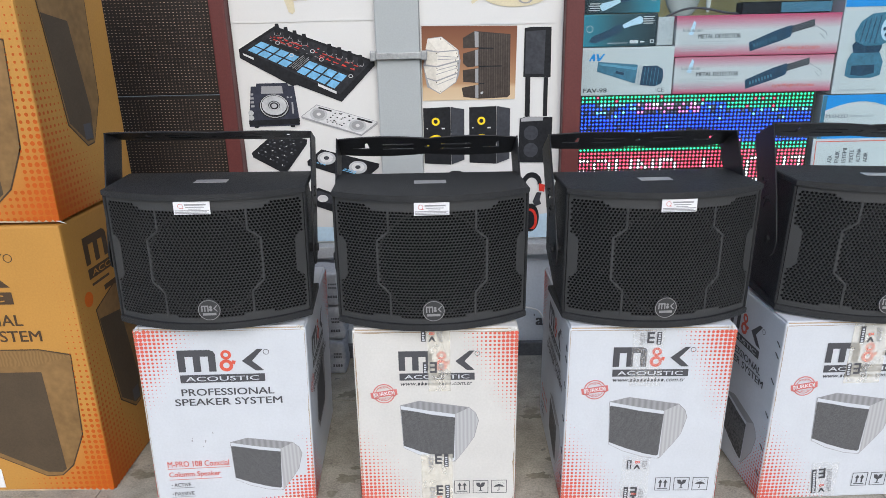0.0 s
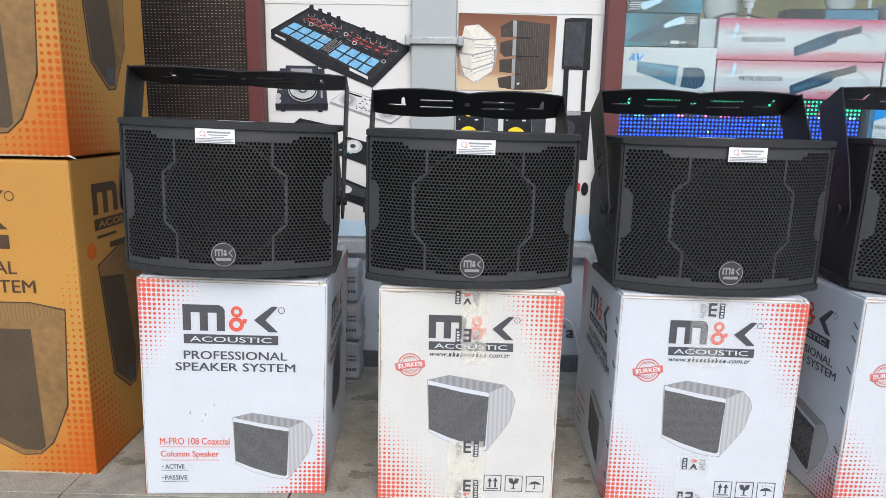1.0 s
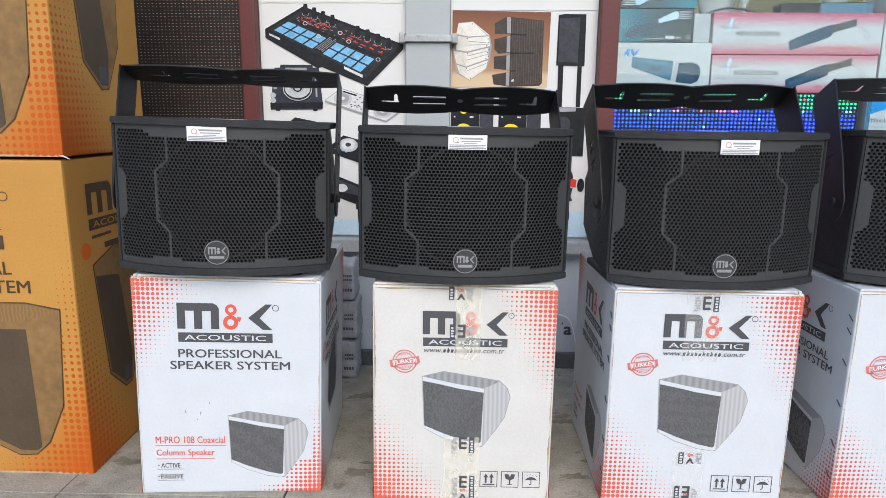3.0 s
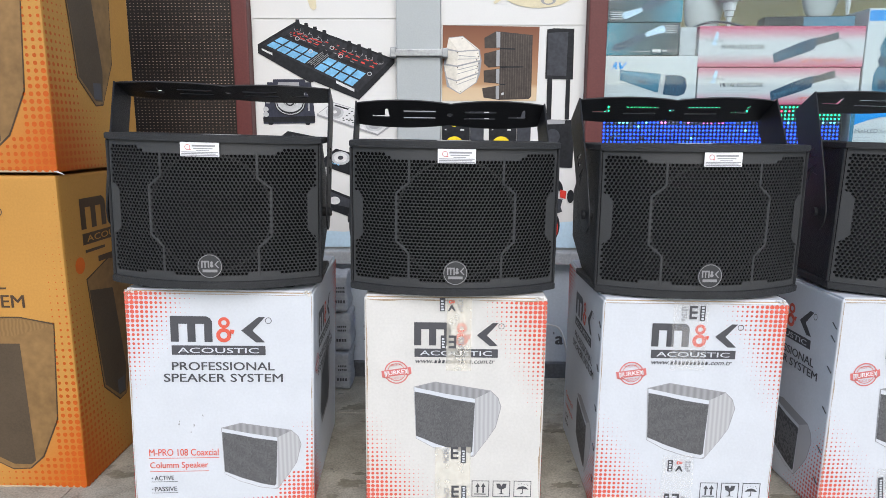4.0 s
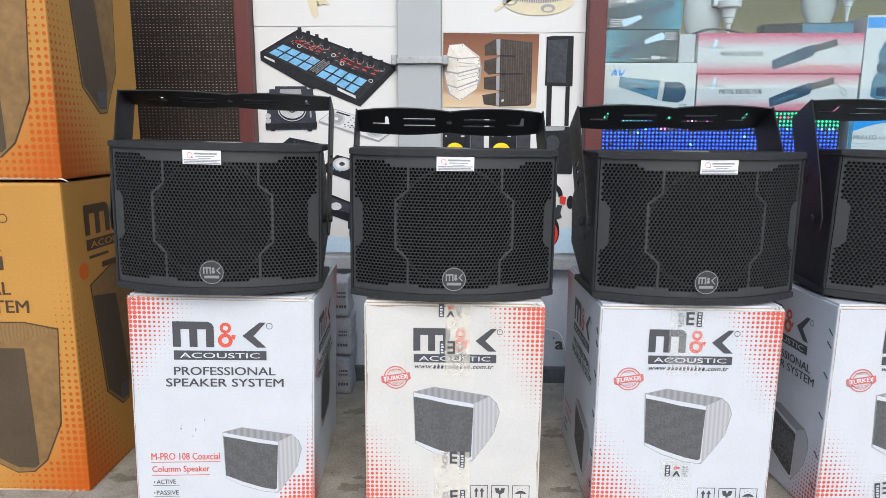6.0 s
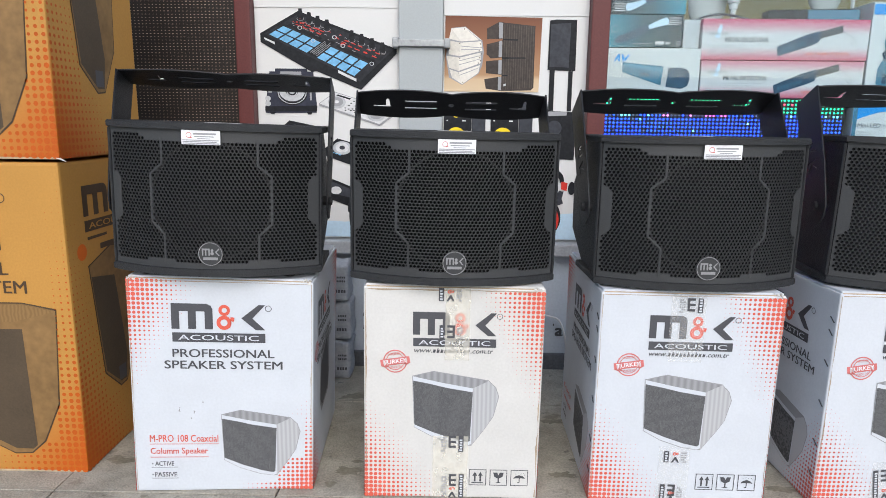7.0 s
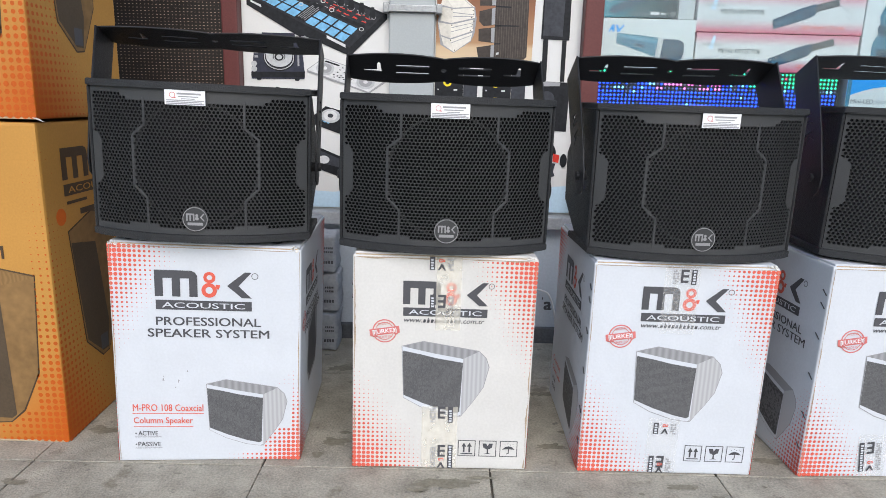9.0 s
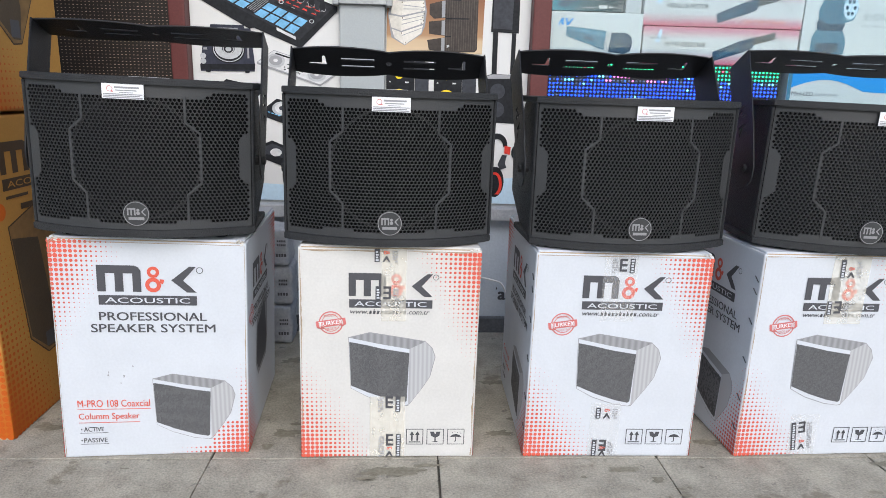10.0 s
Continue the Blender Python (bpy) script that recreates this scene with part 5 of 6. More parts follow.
# turntable edge and headphones
ink(pr, "round_deck", [oval(0.075, 0.566, 0.042, 0.9)], M_DARK, 0.0024)
ink(pr, "round_deck_plate", [oval(0.075, 0.566, 0.030, 0.9)], M_LIGHT, 0.0028)
band = [(0.300 + 0.030 * math.cos(math.pi * k / 14), 0.560 + 0.034 * math.sin(math.pi * k / 14)) for k in range(15)]
band += [(0.300 + 0.018 * math.cos(math.pi * k / 14), 0.556 + 0.022 * math.sin(math.pi * k / 14)) for k in range(14, -1, -1)]
ink(pr, "headband", [band], M_DARK, 0.0024)
ink(pr, "red_hinge", [[(0.322, 0.560), (0.340, 0.556), (0.338, 0.534), (0.322, 0.538)]], M_LEADER, 0.0030)
ink(pr, "ear_pad", [oval(0.352, 0.541, 0.010, 1.9)], M_DARK, 0.0032)
ink(pr, "ear_stem", [[(0.316, 0.534), (0.330, 0.532), (0.325, 0.510), (0.330, 0.497), (0.312, 0.490), (0.304, 0.505)]], M_SLATE, 0.0028)
ink(pr, "ear_cup", [oval(0.298, 0.455, 0.026, 1.7)], M_DARK, 0.0028)
ink(pr, "ear_ring", [oval(0.298, 0.448, 0.021, 1.7), oval(0.294, 0.448, 0.017, 1.7)], M_LEADER, 0.0032)

# ---- goods in the window ----
FW = face_front(1, 1)
M_TEAL = graded("teal_print", ((0.0, (0.020, 0.030, 0.036)), (0.55, (0.030, 0.085, 0.105)), (1.0, (0.03, 0.24, 0.32))), "X", 0.11, -0.11)
M_TEAL2 = graded("teal_print_reversed", ((0.0, (0.02, 0.03, 0.036)), (0.55, (0.03, 0.085, 0.105)), (1.0, (0.03, 0.24, 0.32))), "X", -0.11, 0.11)
M_PINKFADE = graded("pink_fade_print", ((0.0, (0.49, 0.07, 0.135)), (0.16, (0.52, 0.29, 0.33)), (0.32, (0.535, 0.53, 0.53)), (0.64, (0.535, 0.53, 0.53)), (0.84, (0.52, 0.25, 0.30)), (1.0, (0.49, 0.06, 0.13))), "Z", 0.0, 0.112)
M_STEEL = noisy("steel_blue_ink", (0.055, 0.17, 0.25), 0.45, 0, 0.35, 120, 40, 0)
M_MICBLUE = noisy("bright_steel_blue_ink", (0.11, 0.30, 0.42), 0.45, 0, 0.3, 120, 40, 0)
M_NAVY = noisy("navy_ink", (0.020, 0.055, 0.10), 0.45, 0, 0.4, 90, 40, 0)
M_SKYINK = noisy("process_blue_ink", (0.015, 0.25, 0.62), 0.45, 0, 0.08, 120, 20, 0)
M_GLOSSW = noisy("coated_white_carton", (0.535, 0.545, 0.545), 0.4, 0, 0.05, 200, 8, 0.02)


def pack(name, x0, x1, z0, z1, depth, material, label, category, y=2.02):
    p = thing(name, pose((x0 + x1) / 2, y, z0), label, category, "boxed goods in the window")
    w = x1 - x0
    part("carton", block(-w / 2, w / 2, 0, depth, 0, z1 - z0, 0.0025, 2), material, p)
    return p, w, z1 - z0


# microphone box
p, w, h = pack("microphone_box", 0.446, 0.725, 0.802, 0.940, 0.085, M_GLOSSW, "white box with a blue-grey microphone picture, on the lit sign", "product box")
printed(p, "microphone_body", FW, [[(-0.084, 0.098), (-0.086, 0.070), (0.026, 0.034), (0.036, 0.040), (0.040, 0.084), (0.030, 0.088)]], M_STEEL, lift=0.001)
printed(p, "microphone_collar", FW, [[(0.028, 0.032), (0.043, 0.030), (0.049, 0.084), (0.034, 0.088)]], M_LIGHT, lift=0.0014)
printed(p, "microphone_head", FW, [[(0.043, 0.029), (0.088, 0.024), (0.106, 0.032), (0.112, 0.052), (0.108, 0.074), (0.090, 0.084), (0.049, 0.083)]], M_NAVY, lift=0.0012)
printed(p, "microphone_shine", FW, [[(-0.080, 0.094), (-0.079, 0.088), (0.030, 0.072), (0.032, 0.080)]], M_MICBLUE, lift=0.0013)
printed(p, "microphone_mesh", FW, [[(0.052 + 0.010 * k, 0.031 - 0.001 * k), (0.0535 + 0.010 * k, 0.031 - 0.001 * k), (0.0575 + 0.010 * k, 0.080 - 0.001 * k), (0.056 + 0.010 * k, 0.080 - 0.001 * k)] for k in range(5)], M_STEEL, lift=0.0014)
printed(p, "microphone_switch", FW, [[(-0.03, 0.071), (-0.005, 0.065), (-0.006, 0.058), (-0.031, 0.064)]], M_NAVY, lift=0.0014)
printed(p, "maker_mark", FW, [[(-0.112, 0.100), (-0.100, 0.120), (-0.094, 0.120), (-0.093, 0.100), (-0.099, 0.100), (-0.100, 0.106), (-0.104, 0.106), (-0.106, 0.100)], [(-0.090, 0.120), (-0.084, 0.120), (-0.080, 0.108), (-0.070, 0.120), (-0.064, 0.120), (-0.079, 0.100), (-0.086, 0.100)]], M_SKYINK, lift=0.001)
printed(p, "model_text", FW, words("FAV-98", 0.070, 0.0125, 0.012), M_INK, (-0.124, 0.009), lift=0.001)
printed(p, "conformity_mark", FW, words("CE", 0.021, 0.0115), M_INK, (0.095, 0.008), lift=0.001)

# torch boxes
for z0, mt, flip in ((0.942, M_TEAL, 1), (1.034, M_TEAL2, -1)):
    p, w, h = pack("torch_box", 0.453 + (0.004 if flip < 0 else 0), 0.668 + (0.004 if flip < 0 else 0), z0, z0 + 0.090, 0.075, mt, "dark teal box with a torch picture, stacked beside the window frame", "product box")
    def f(pts):
        return [(flip * a, 0.045 + flip * (b - 0.045)) for a, b in pts]
    printed(p, "torch_picture", FW, [f([(-0.090, 0.014), (-0.078, 0.030), (-0.030, 0.048), (-0.010, 0.060), (0.006, 0.062), (0.010, 0.046), (-0.006, 0.036), (-0.070, 0.010)])], M_NAVY, lift=0.001)
    printed(p, "torch_beam", FW, [f([(0.006, 0.060), (0.030, 0.072), (0.056, 0.084), (0.064, 0.078), (0.066, 0.068), (0.060, 0.062), (0.034, 0.057), (0.011, 0.050)])], M_LIGHTBLUE, lift=0.0012)
    printed(p, "text_bar", FW, [f(rect(0.030, 0.008, 0.055, 0.017)), f(rect(0.060, 0.010, 0.073, 0.014)), f(rect(-0.035, 0.009, 0.024, 0.0105))] + [f(rect(0.066, 0.080 - 0.006 * k, 0.098 - 0.003 * (k % 2), 0.0825 - 0.006 * k)) for k in range(4)], M_PALE, lift=0.0013)
    printed(p, "icon", FW, [f(rect(0.090, 0.008, 0.100, 0.018)), f(rect(0.092, 0.010, 0.098, 0.016)), *[f(o) for o in ring(-0.088, 0.050, 0.010, 0.0015, 18)]], M_PALE, lift=0.0013)
p, w, h = pack("small_box", 0.674, 0.722, 0.942, 1.022, 0.07, M_LIGHT, "small silver-grey box beside the torch boxes", "product box", 2.035)

# metal detector boxes
for x0, x1, z0, z1 in ((0.7285, 1.197, 0.802, 0.907), (0.724, 1.200, 0.909, 1.023)):
    p, w, h = pack("metal_detector_box", x0, x1, z0, z1, 0.13, M_PINKFADE, "pink and white box with a black hand detector picture", "product box")
    printed(p, "heading", FW, words("METAL DETECTOR", 0.124, 0.0125, 0.006), M_INK, (-w / 2 + 0.066, 0.050), lift=0.001)
    printed(p, "maker_mark", FW, [q for k in range(8) for q in (rect(-w / 2 + 0.0200 + 0.0072 * k, 0.069, -w / 2 + 0.0220 + 0.0072 * k, 0.0795 if k in (0, 2, 5) else 0.0765), rect(-w / 2 + 0.0235 + 0.0072 * k, 0.069, -w / 2 + 0.0254 + 0.0072 * k, 0.0755))], M_GREY, lift=0.001)
    printed(p, "maker_sign", FW, [[(-w / 2 + 0.036, 0.062), (-w / 2 + 0.050, 0.100), (-w / 2 + 0.056, 0.094), (-w / 2 + 0.050, 0.060)]], M_LIGHTBLUE, lift=0.0008)
    printed(p, "text_bar", FW, [rect(-w / 2 + 0.020 + 0.0122 * q, 0.040 - 0.0062 * k, -w / 2 + 0.0295 + 0.0122 * q - 0.003 * ((q * 3 + k) % 3), 0.0425 - 0.0062 * k) for k in range(5) for q in range(13 - 2 * (k % 2) - 5 * (k == 4))], M_LIGHT, lift=0.001)
    printed(p, "slogan", FW, words("Light Weight & Durable", 0.125, 0.0125, 0.0, 0.25), M_RED, (0.060, 0.012), lift=0.001)
    printed(p, "detector_paddle", FW, [[(-0.023, 0.037), (-0.018, 0.011), (0.066, 0.038), (0.096, 0.050), (0.101, 0.076), (0.094, 0.083), (0.070, 0.074), (0.058, 0.071)]], M_NAVY, lift=0.001)
    printed(p, "detector_grip", FW, [[(0.097, 0.060), (0.162, 0.078), (0.160, 0.098), (0.099, 0.080)]], M_INK, lift=0.0012)
    printed(p, "detector_mark", FW, [[(-0.010 + 0.0085 * k, 0.0325 + 0.0027 * k), (-0.008 + 0.0085 * k, 0.0235 + 0.0027 * k), (-0.003 + 0.0085 * k, 0.0252 + 0.0027 * k), (-0.005 + 0.0085 * k, 0.0335 + 0.0027 * k)] for k in range(8)], M_STEEL, lift=0.0013)
    pts = [(0.158, 0.086), (0.176, 0.074), (0.198, 0.062), (0.203, 0.048), (0.196, 0.044), (0.182, 0.058)]
    printed(p, "wrist_strap", FW, [pts + [(a - 0.0012, b - 0.0016) for a, b in reversed(pts)]], M_GREY, lift=0.001)

# lit dot-matrix sign
sign = thing("dot_matrix_sign", pose(0.795, 2.02, 0.531), "lit multicolour dot-matrix sign standing on the window shelf", "sign")
part("casing", block(-0.366, 0.366, 0.004, 0.09, 0, 0.270, 0.004, 2), M_PANEL, sign)
LEDS = {k: glowing("diode_" + k, c, s) for k, c, s in (("green", (0.02, 0.85, 0.30), 2.9), ("blue", (0.010, 0.055, 1.0), 5.4), ("cyan", (0.15, 0.70, 1.0), 4.4), ("red", (1.0, 0.05, 0.10), 3.8), ("magenta", (1.0, 0.15, 0.55), 4.2), ("white", (1.0, 0.95, 1.0), 6.5), ("yellow", (0.75, 0.80, 0.08), 2.4), ("pale", (0.75, 1.0, 0.55), 2.6), ("dim", (0.16, 0.17, 0.24), 0.12))}
GLYPH = {"S": "01111 10000 10000 01110 00001 00001 11110", "O": "01110 10001 10001 10001 10001 10001 01110", "U": "10001 10001 10001 10001 10001 10001 01110", "N": "10001 11001 10101 10011 10001 10001 10001",
         "D": "11110 10001 10001 10001 10001 10001 11110", "L": "10000 10000 10000 10000 10000 10000 11111", "I": "01110 00100 00100 00100 00100 00100 01110", "G": "01111 10000 10000 10011 10001 10001 01111", "H": "10001 10001 10001 11111 10001 10001 10001", "T": "11111 00100 00100 00100 00100 00100 00100", " ": "00000 00000 00000 00000 00000 00000 00000"}
lit = set()
for k, ch in enumerate("SOUND LIGHT"):
    for r, row in enumerate(GLYPH[ch].split()):
        for c, bit in enumerate(row):
            if bit == "1":
                lit.add((k * 6 + c, 17 + r))
bms = {k: bmesh.new() for k in LEDS}
NX, NZ, PITCH = 64, 24, 0.01128
random.seed(8)
for j in range(NZ):
    for i in range(NX):
        if (i, j) in lit:
            k = "white"
        elif j >= 15:
            k = "red"
        elif j >= 13:
            k = "green"
        elif j <= 1 or (i >= 41 and j <= 3):
            k = "green" if random.random() < 0.96 else "red"
        elif j <= 4:
            if 7 <= i <= 11 and j == 2:
                k = random.choice(("cyan", "green", "cyan"))
            elif 12 <= i <= 16:
                k = random.choice(("cyan", "blue", "blue"))
            elif 17 <= i <= 33:
                k = random.choice(("magenta", "white", "dim", "magenta") if j == 2 else ("magenta", "dim", "blue", "magenta"))
            else:
                k = random.choice(("cyan", "dim", "blue", "blue"))
        elif j >= 11 and ((i - 30) / 16) ** 2 + ((j - 12) / 4) ** 2 < 1:
            e = ((i - 30) / 16) ** 2 + ((j - 12) / 4) ** 2
            k = "yellow" if e < 0.12 else random.choice(("red", "red", "magenta")) if e < 0.5 else random.choice(("magenta", "cyan", "blue", "white"))
        else:
            k = "blue" if random.random() < 0.965 else ("cyan" if random.random() < 0.5 else "dim")
        x, z, r = -0.355 + i * PITCH, 0.264 - j * PITCH, 0.0036
        bm = bms[k]
        ring_v = [bm.verts.new((x + r * dx, 0.0035, z + r * dz)) for dx, dz in ((-1, 0), (0, -1), (1, 0), (0, 1))]
        tip = bm.verts.new((x, 0.0002, z))
        for q in range(4):
            bm.faces.new((ring_v[q], ring_v[(q + 1) % 4], tip))
for k, bm in bms.items():
    d = part("diode", bm, LEDS[k], sign, k + " lit diodes")
    d["kind"] = "stuff"

# lamp boxes at the end of the sign
for z0, z1 in ((0.531, 0.675), (0.677, 0.789)):
    p, w, h = pack("lamp_box", 1.182, 1.500, z0, z1, 0.16, M_GLOSSW, "white lamp box with a blue top band on the shelf", "product box")
    wave = [(-w / 2 + w * k / 12, h - 0.050 + 0.034 * math.sin(3.0 * min(1, 1.35 * k / 12)) - 0.010 * k / 12) for k in range(13)]
    printed(p, "blue_band", FW, [wave + [(w / 2, h), (-w / 2, h)]], M_SKYINK, lift=0.001)
    printed(p, "blue_spine", FW, [rect(-w / 2 + 0.001, 0.001, -w / 2 + 0.012, h - 0.001)], M_STEEL, lift=0.0012)
    printed(p, "heading", FW, words("Mini-LED", 0.067, 0.012, 0.01), M_GREY, (-w / 2 + 0.016, h - 0.068), lift=0.0014)
    printed(p, "text_bar", FW, [rect(-w / 2 + 0.09, h - 0.066, -w / 2 + 0.16, h - 0.060)] + [rect(-w / 2 + 0.014, h - 0.082 - 0.008 * k, -w / 2 + 0.062, h - 0.080 - 0.008 * k) for k in range(3)], M_LIGHT, lift=0.0014)
p, w, h = pack("moving_light_box", 1.203, 1.520, 0.791, 1.072, 0.20, M_GLOSSW, "white box with a dark blue moving stage light picture", "product box")
printed(p, "blue_band", FW, [rect(-w / 2 + 0.002, h - 0.035, w / 2 - 0.002, h - 0.006)], M_SKYINK, lift=0.001)
printed(p, "light_base", FW, [[(-0.128, 0.054), (-0.128, 0.096), (-0.118, 0.118), (-0.035, 0.118), (-0.022, 0.092), (-0.024, 0.054), (-0.05, 0.046), (-0.11, 0.046)]], M_STEEL, lift=0.001)
printed(p, "light_panel", FW, [[(-0.112, 0.056), (-0.112, 0.082), (-0.045, 0.084), (-0.043, 0.060), (-0.078, 0.052)]], M_NAVY, lift=0.0014)
printed(p, "light_neck", FW, [[(-0.113, 0.118), (-0.120, 0.140), (-0.110, 0.152), (-0.040, 0.150), (-0.032, 0.136), (-0.038, 0.118)]], M_NAVY, lift=0.0012)
printed(p, "light_head", FW, [[(-0.112, 0.150), (-0.118, 0.172), (-0.104, 0.206), (-0.076, 0.226), (-0.040, 0.230), (-0.006, 0.212), (0.002, 0.180), (-0.008, 0.150), (-0.040, 0.138), (-0.085, 0.138)]], M_STEEL, lift=0.0014)
printed(p, "light_ridge", FW, [[(-0.100 + 0.014 * k, 0.150 - 0.002 * k), (-0.097 + 0.014 * k, 0.150 - 0.002 * k), (-0.089 + 0.014 * k, 0.212 + 0.003 * k), (-0.092 + 0.014 * k, 0.212 + 0.003 * k)] for k in range(4)], M_NAVY, lift=0.0016)
printed(p, "light_lens", FW, [oval(-0.022, 0.184, 0.022, 1.5)], M_LIGHTBLUE, lift=0.0018)
printed(p, "lens_spot", FW, [oval(-0.022 + 0.012 * math.cos(a), 0.184 + 0.019 * math.sin(a), 0.0048, 1.2, 10) for a in (0, 1.05, 2.1, 3.14, 4.2, 5.25)], M_NAVY, lift=0.0022)
printed(p, "text_bar", FW, [rect(-0.14, 0.010, -0.03, 0.015), rect(0.02, 0.15, 0.13, 0.17), rect(0.02, 0.13, 0.11, 0.137)], M_LIGHT, lift=0.001)
# long dark box lying on the detector boxes
long_box = thing("long_box", pose(1.075, 2.07, 1.0245, 0, 0, -6), "long dark navy box lying on the detector boxes", "product box", "boxed goods in the window")
part("carton", block(-0.14, 0.11, 0, 0.06, 0, 0.034, 0.002), M_DARK, long_box)
part("blue_end", block(-0.03, 0.112, -0.002, 0.0005, 0.003, 0.031), M_STEEL, long_box)
# notice leaning on the lamp boxes
note = thing("notice", pose(1.168, 2.004, 0.5315, -4), "white notice sheet with a red border and vertical dark lines", "notice")
part("sheet", block(0.0, 0.25, 0.0, 0.0025, 0.0, 0.128), M_GLOSSW, note)
printed(note, "border", FW, [rect(0.008, 0.0, 0.245, 0.121), rect(0.0105, 0.0, 0.2425, 0.1185)], M_RED, lift=0.001)
for k, (body, wide) in enumerate((("AZA", 0.022), ("ENLIK", 0.036), ("ISTEMI", 0.044), ("MEKTE", 0.037), ("ALTINA", 0.042), ("ADIR", 0.030))):
    printed(note, "line_of_text", FW, words(body, wide, 0.0125, 0.008), M_INK, (0.062 + 0.0217 * k, 0.055), lift=0.001, turn=90)

# soap-white lamps hanging in the bay and a cable
M_LAMPW = noisy("white_moulded_plastic", (0.62, 0.62, 0.61), 0.4, 0, 0.1, 200, 10, 0.03)
M_LAMPG = noisy("grey_moulded_plastic", (0.46, 0.47, 0.46), 0.4, 0, 0.15, 120, 12, 0.05)
for x, y, z in ((0.885, 2.22, 1.035), (1.30, 2.30, 1.10)):
    lamp = thing("hanging_lamp", pose(x, y, z), "white plastic hanging lamp with a grey rounded back", "lamp", "hanging lamps")
    prof = [(0.000, 0.004), (0.006, 0.005), (0.045, 0.0085), (0.046, 0.013), (0.062, 0.014), (0.064, 0.018), (0.090, 0.020), (0.094, 0.034), (0.112, 0.036), (0.116, 0.022), (0.200, 0.020)]
    bm = bmesh.new()
    for (za, ra), (zb, rb) in zip(prof, prof[1:]):
        rod(bm, (0, 0, za), (0, 0, zb), ra, rb, 20)
    part("socket", bm, M_LAMPW, lamp)
    bm = bmesh.new()
    bmesh.ops.create_uvsphere(bm, u_segments=24, v_segments=14, radius=1, matrix=Matrix.Translation((-0.065, 0.05, 0.085)) @ Matrix.Diagonal((0.062, 0.03, 0.105, 1)))
    part("back_shell", bm, M_LAMPG, lamp, smooth=True)
    bm = bmesh.new()
    slab(bm, -0.05, 0.01, 0.0, 0.05, 0.10, 0.125, 0.006, 2)
    part("arm", bm, M_LAMPW, lamp)
    part("stem", rod(bmesh.new(), (0, 0, 0.199), (0, 0, 1.600 - z), 0.006, n=12), M_LAMPG, lamp)


def tube(name, pts, r, material, label, category):
    cu = bpy.data.curves.new(name, "CURVE")
    cu.dimensions, cu.bevel_depth, cu.bevel_resolution, cu.resolution_u = "3D", r, 2, 8
    s = cu.splines.new("NURBS")
    s.points.add(len(pts) - 1)
    for p, q in zip(s.points, pts):
        p.co = (*q, 1)
    s.use_endpoint_u, s.order_u = True, 3
    ob = bpy.data.objects.new(name, cu)
    me = bpy.data.meshes.new_from_object(ob)
    bpy.data.objects.remove(ob)
    bpy.data.curves.remove(cu)
    me.materials.clear()
    me.materials.append(material)
    return tagged(new(name, me), label, category)


tube("cable", [(0.672, 2.08, 0.945), (0.674, 2.085, 0.985), (0.705, 2.09, 1.02), (0.77, 2.09, 1.046), (0.83, 2.09, 1.045), (0.90, 2.10, 1.028), (0.96, 2.12, 1.026)], 0.0035, M_INK, "dark cable lying in an arc over the boxes", "cable")

# glass of the window bay
win = thing("window_1", pose(0, 1.955, 0), "clear shop window pane in a dark red frame", "window", "", "structure")
pane = part("pane", block(0.4295, 2.9, 0, 0.004, 0.385, 1.62), clear("window_glass", 0.02, 0.03, (0.91, 0.97, 0.985)), win, "clear glass pane")
pane.visible_shadow = False

# ---- things at the foot of the wall ----
# white paper; its bluish grey tone puts the shade between the boxes into the colour
sack_mat = noisy("shaded_white_paper", (0.36, 0.375, 0.40), 0.7, 0, 0.25, 120, 14, 0.3, crease=0.5)
for z0, z1, x1, dy in ((0.0, 0.112, -0.273, 0.0), (0.114, 0.225, -0.270, 0.006), (0.227, 0.335, -0.276, 0.0)):
    s = thing("paper_package", pose(-0.36, 1.80 + dy, z0), "white paper package with dark print, stacked by the wall", "package", "stacked packages")
    bm = block(-0.09, x1 + 0.36, 0, 0.09, 0, z1 - z0, 0.010, 3)
    bmesh.ops.subdivide_edges(bm, edges=[e for e in bm.edges if e.calc_length() > 0.05], cuts=7, use_grid_fill=True)
    for v in bm.verts:
        v.co += noise.noise_vector(v.co * 34 + Vector((z0 * 40, 0, 0))) * 0.006 * min(1, v.co.z / 0.02)
    part("wrapper", bm, sack_mat, s, smooth=True)
    printed(s, "text_bar", FW, [rect(0.050 + 0.0075 * q, 0.028, 0.0555 + 0.0075 * q, 0.0365) for q in range(4)] + [rect(0.054 + 0.005 * q, 0.058 + 0.011 * r, 0.0575 + 0.005 * q, 0.0635 + 0.011 * r) for q in range(5) for r in range(2)], M_INK, lift=0.006)
pw = thing("wall_lettering", pose(0, 1.92, 0), "dark painted lettering on the blue-grey wall", "lettering", "", "structure")
printed(pw, "letter", FW, words("a", 0.024, 0.026, 0.03), M_INK, (0.322, 0.098), lift=0.002)
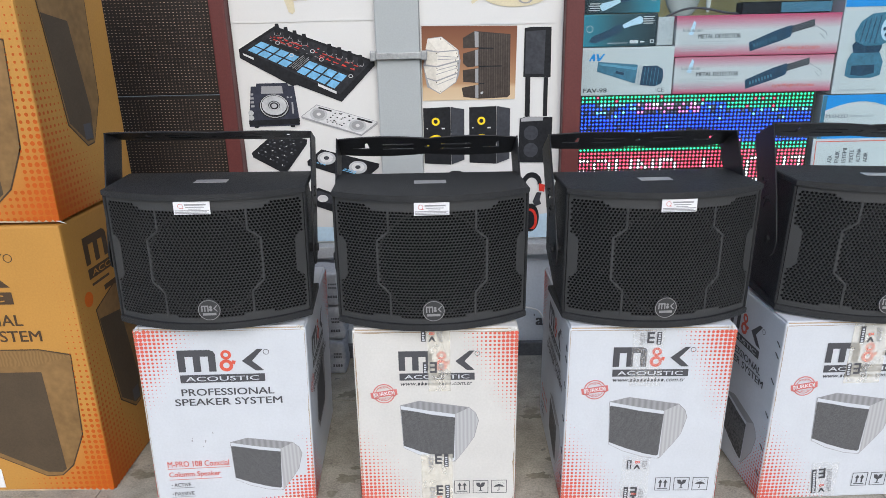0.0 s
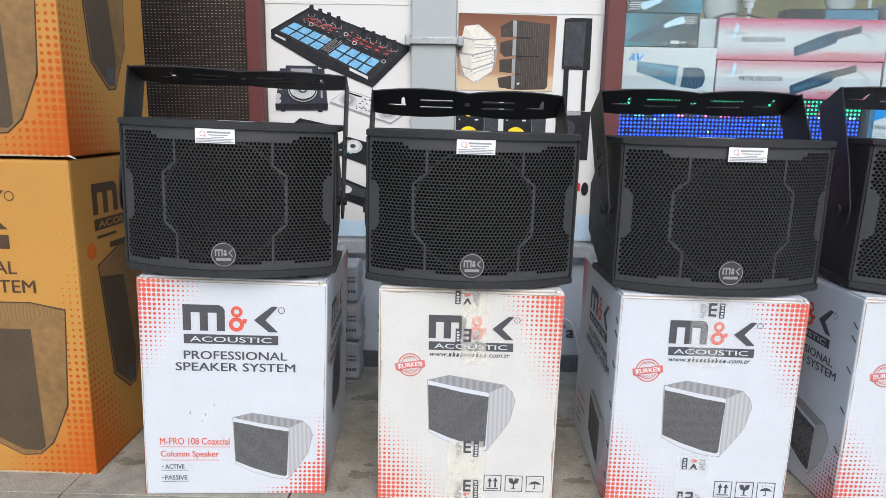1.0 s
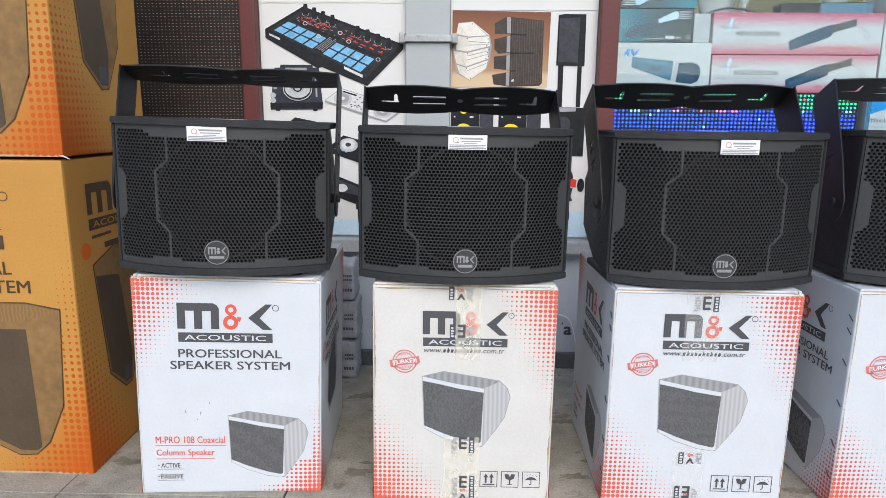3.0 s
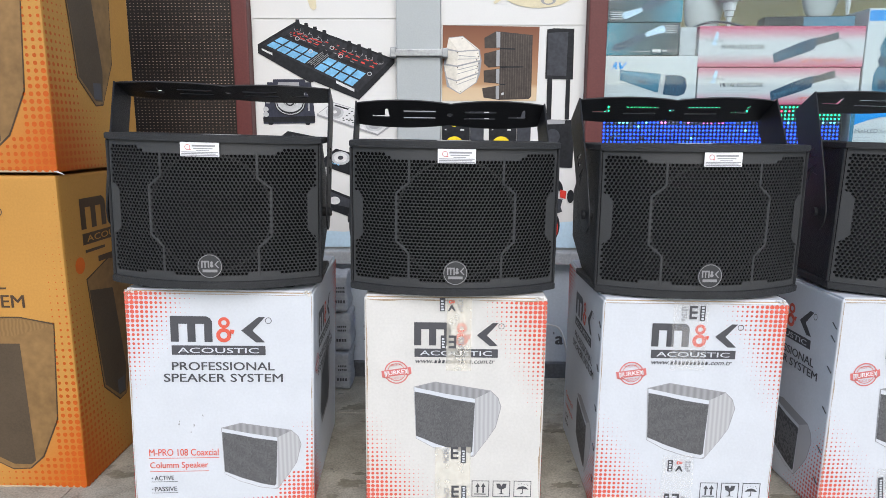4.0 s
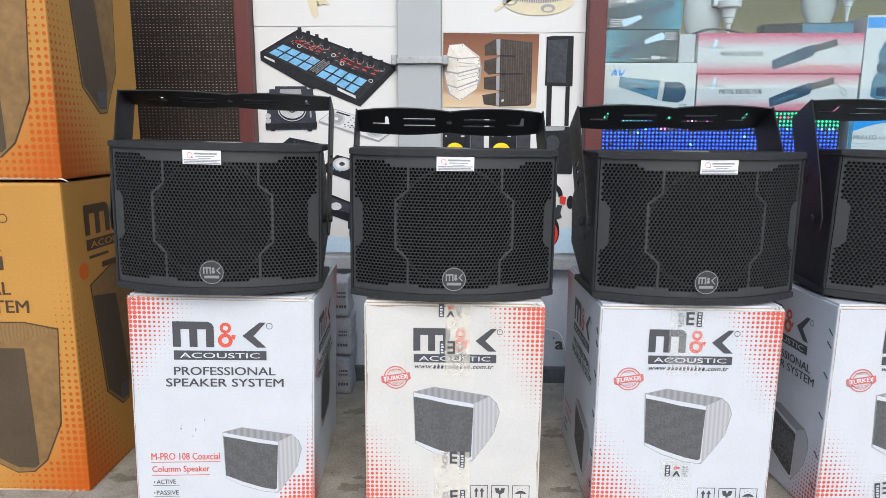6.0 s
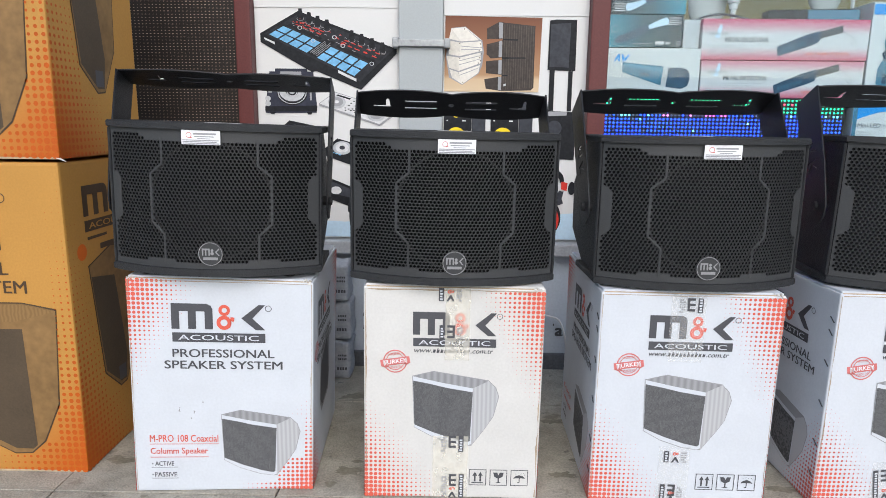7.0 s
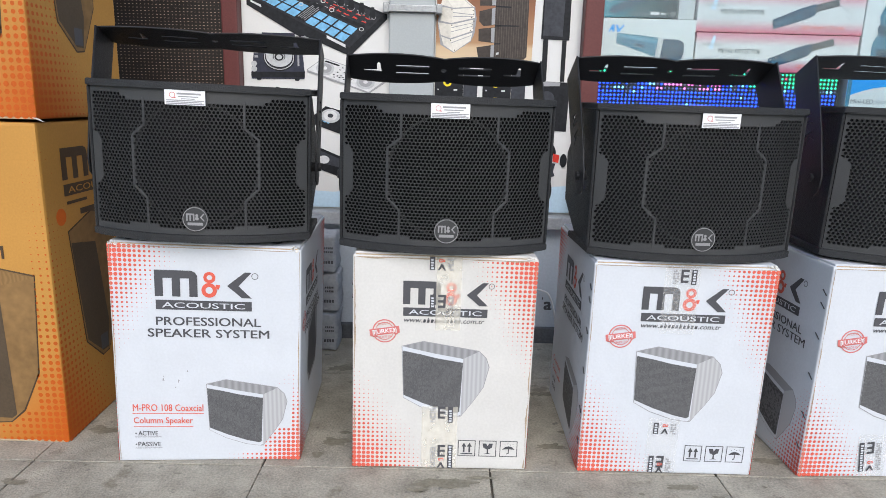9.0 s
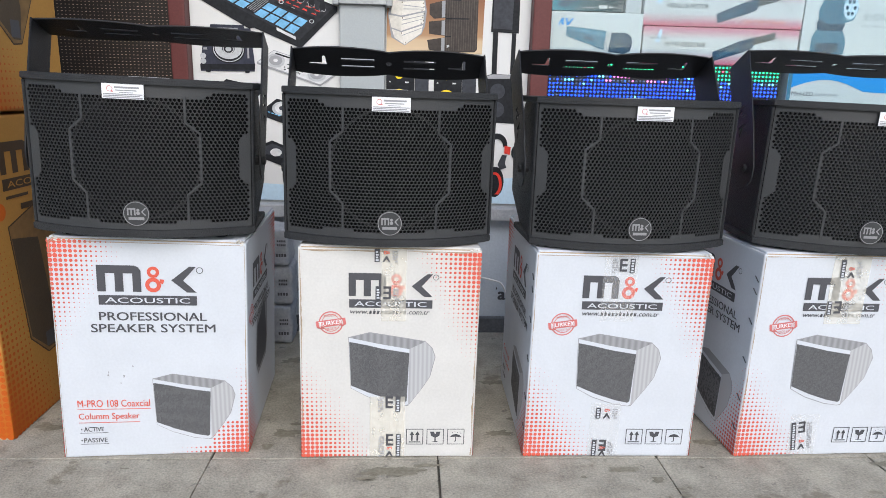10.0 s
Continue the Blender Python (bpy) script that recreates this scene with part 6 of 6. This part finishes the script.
printed(pw, "letter_bar", FW, [rect(0.316, 0.130, 0.319, 0.137)], M_INK, lift=0.002)
tube("white_cable", [(0.10, 1.905, 0.19), (0.22, 1.904, 0.180), (0.30, 1.905, 0.165), (0.345, 1.905, 0.150), (0.36, 1.908, 0.05)], 0.0028, M_LAMPW, "thin white cable along the wall foot", "cable")

# ---- paving slabs ----
pave = thing("pavement", pose(0, 0, 0), "grey stone paving slabs in straight rows with dirty joints", "pavement", "", "structure")
base = bmesh.new()
slab(base, -0.2198, 0.2198, -0.2198, 0.2198, -0.03, 0, 0.0010, 1)
slab_mesh = mesh_of("paving_slab", base)
slab_mesh.materials.append(M_SLAB)
for j in range(-8, 3):
    for i in range(-13, 14):
        ob = new("paving_slab", slab_mesh)
        ob.parent = pave
        ob.location = (0.338 + 0.4425 * i + random.uniform(-0.001, 0.001), 0.983 + 0.4425 * j, random.uniform(-0.0012, 0.0))
SPOTS = [(-0.69, 1.325, 0.035, 0.016), (0.03, 1.16, 0.06, 0.016), (-0.02, 1.135, 0.02, 0.008), (-0.20, 1.30, 0.03, 0.015), (0.25, 1.30, 0.03, 0.012), (-0.24, 1.68, 0.04, 0.02), (0.27, 1.55, 0.03, 0.012)]
random.seed(21)
for k in range(34):
    SPOTS.append((random.uniform(-0.95, 1.25), random.choice((random.uniform(0.88, 1.19), random.uniform(1.2, 1.6))), random.uniform(0.010, 0.032), random.uniform(0.005, 0.013)))
for k in range(46):
    SPOTS.append((random.uniform(-1.0, 1.3), random.uniform(0.85, 1.2), random.uniform(0.003, 0.014), random.uniform(0.002, 0.006)))
for x, y, sx, sy in SPOTS:
    bm = bmesh.new()
    vs = []
    n = 26 if sx > 0.014 else 10
    for k in range(n):
        a = 2 * math.pi * k / n
        r = 1 + 0.8 * noise.noise(Vector((math.cos(a) * 2.6 + x * 30, math.sin(a) * 2.6, y * 20)))
        vs.append(bm.verts.new((x + sx * r * math.cos(a), y + sy * r * math.sin(a), 0.0006)))
    bm.faces.new(vs)
    part("damp_spot", bm, M_STAIN, pave, "dark damp spot on the stone")
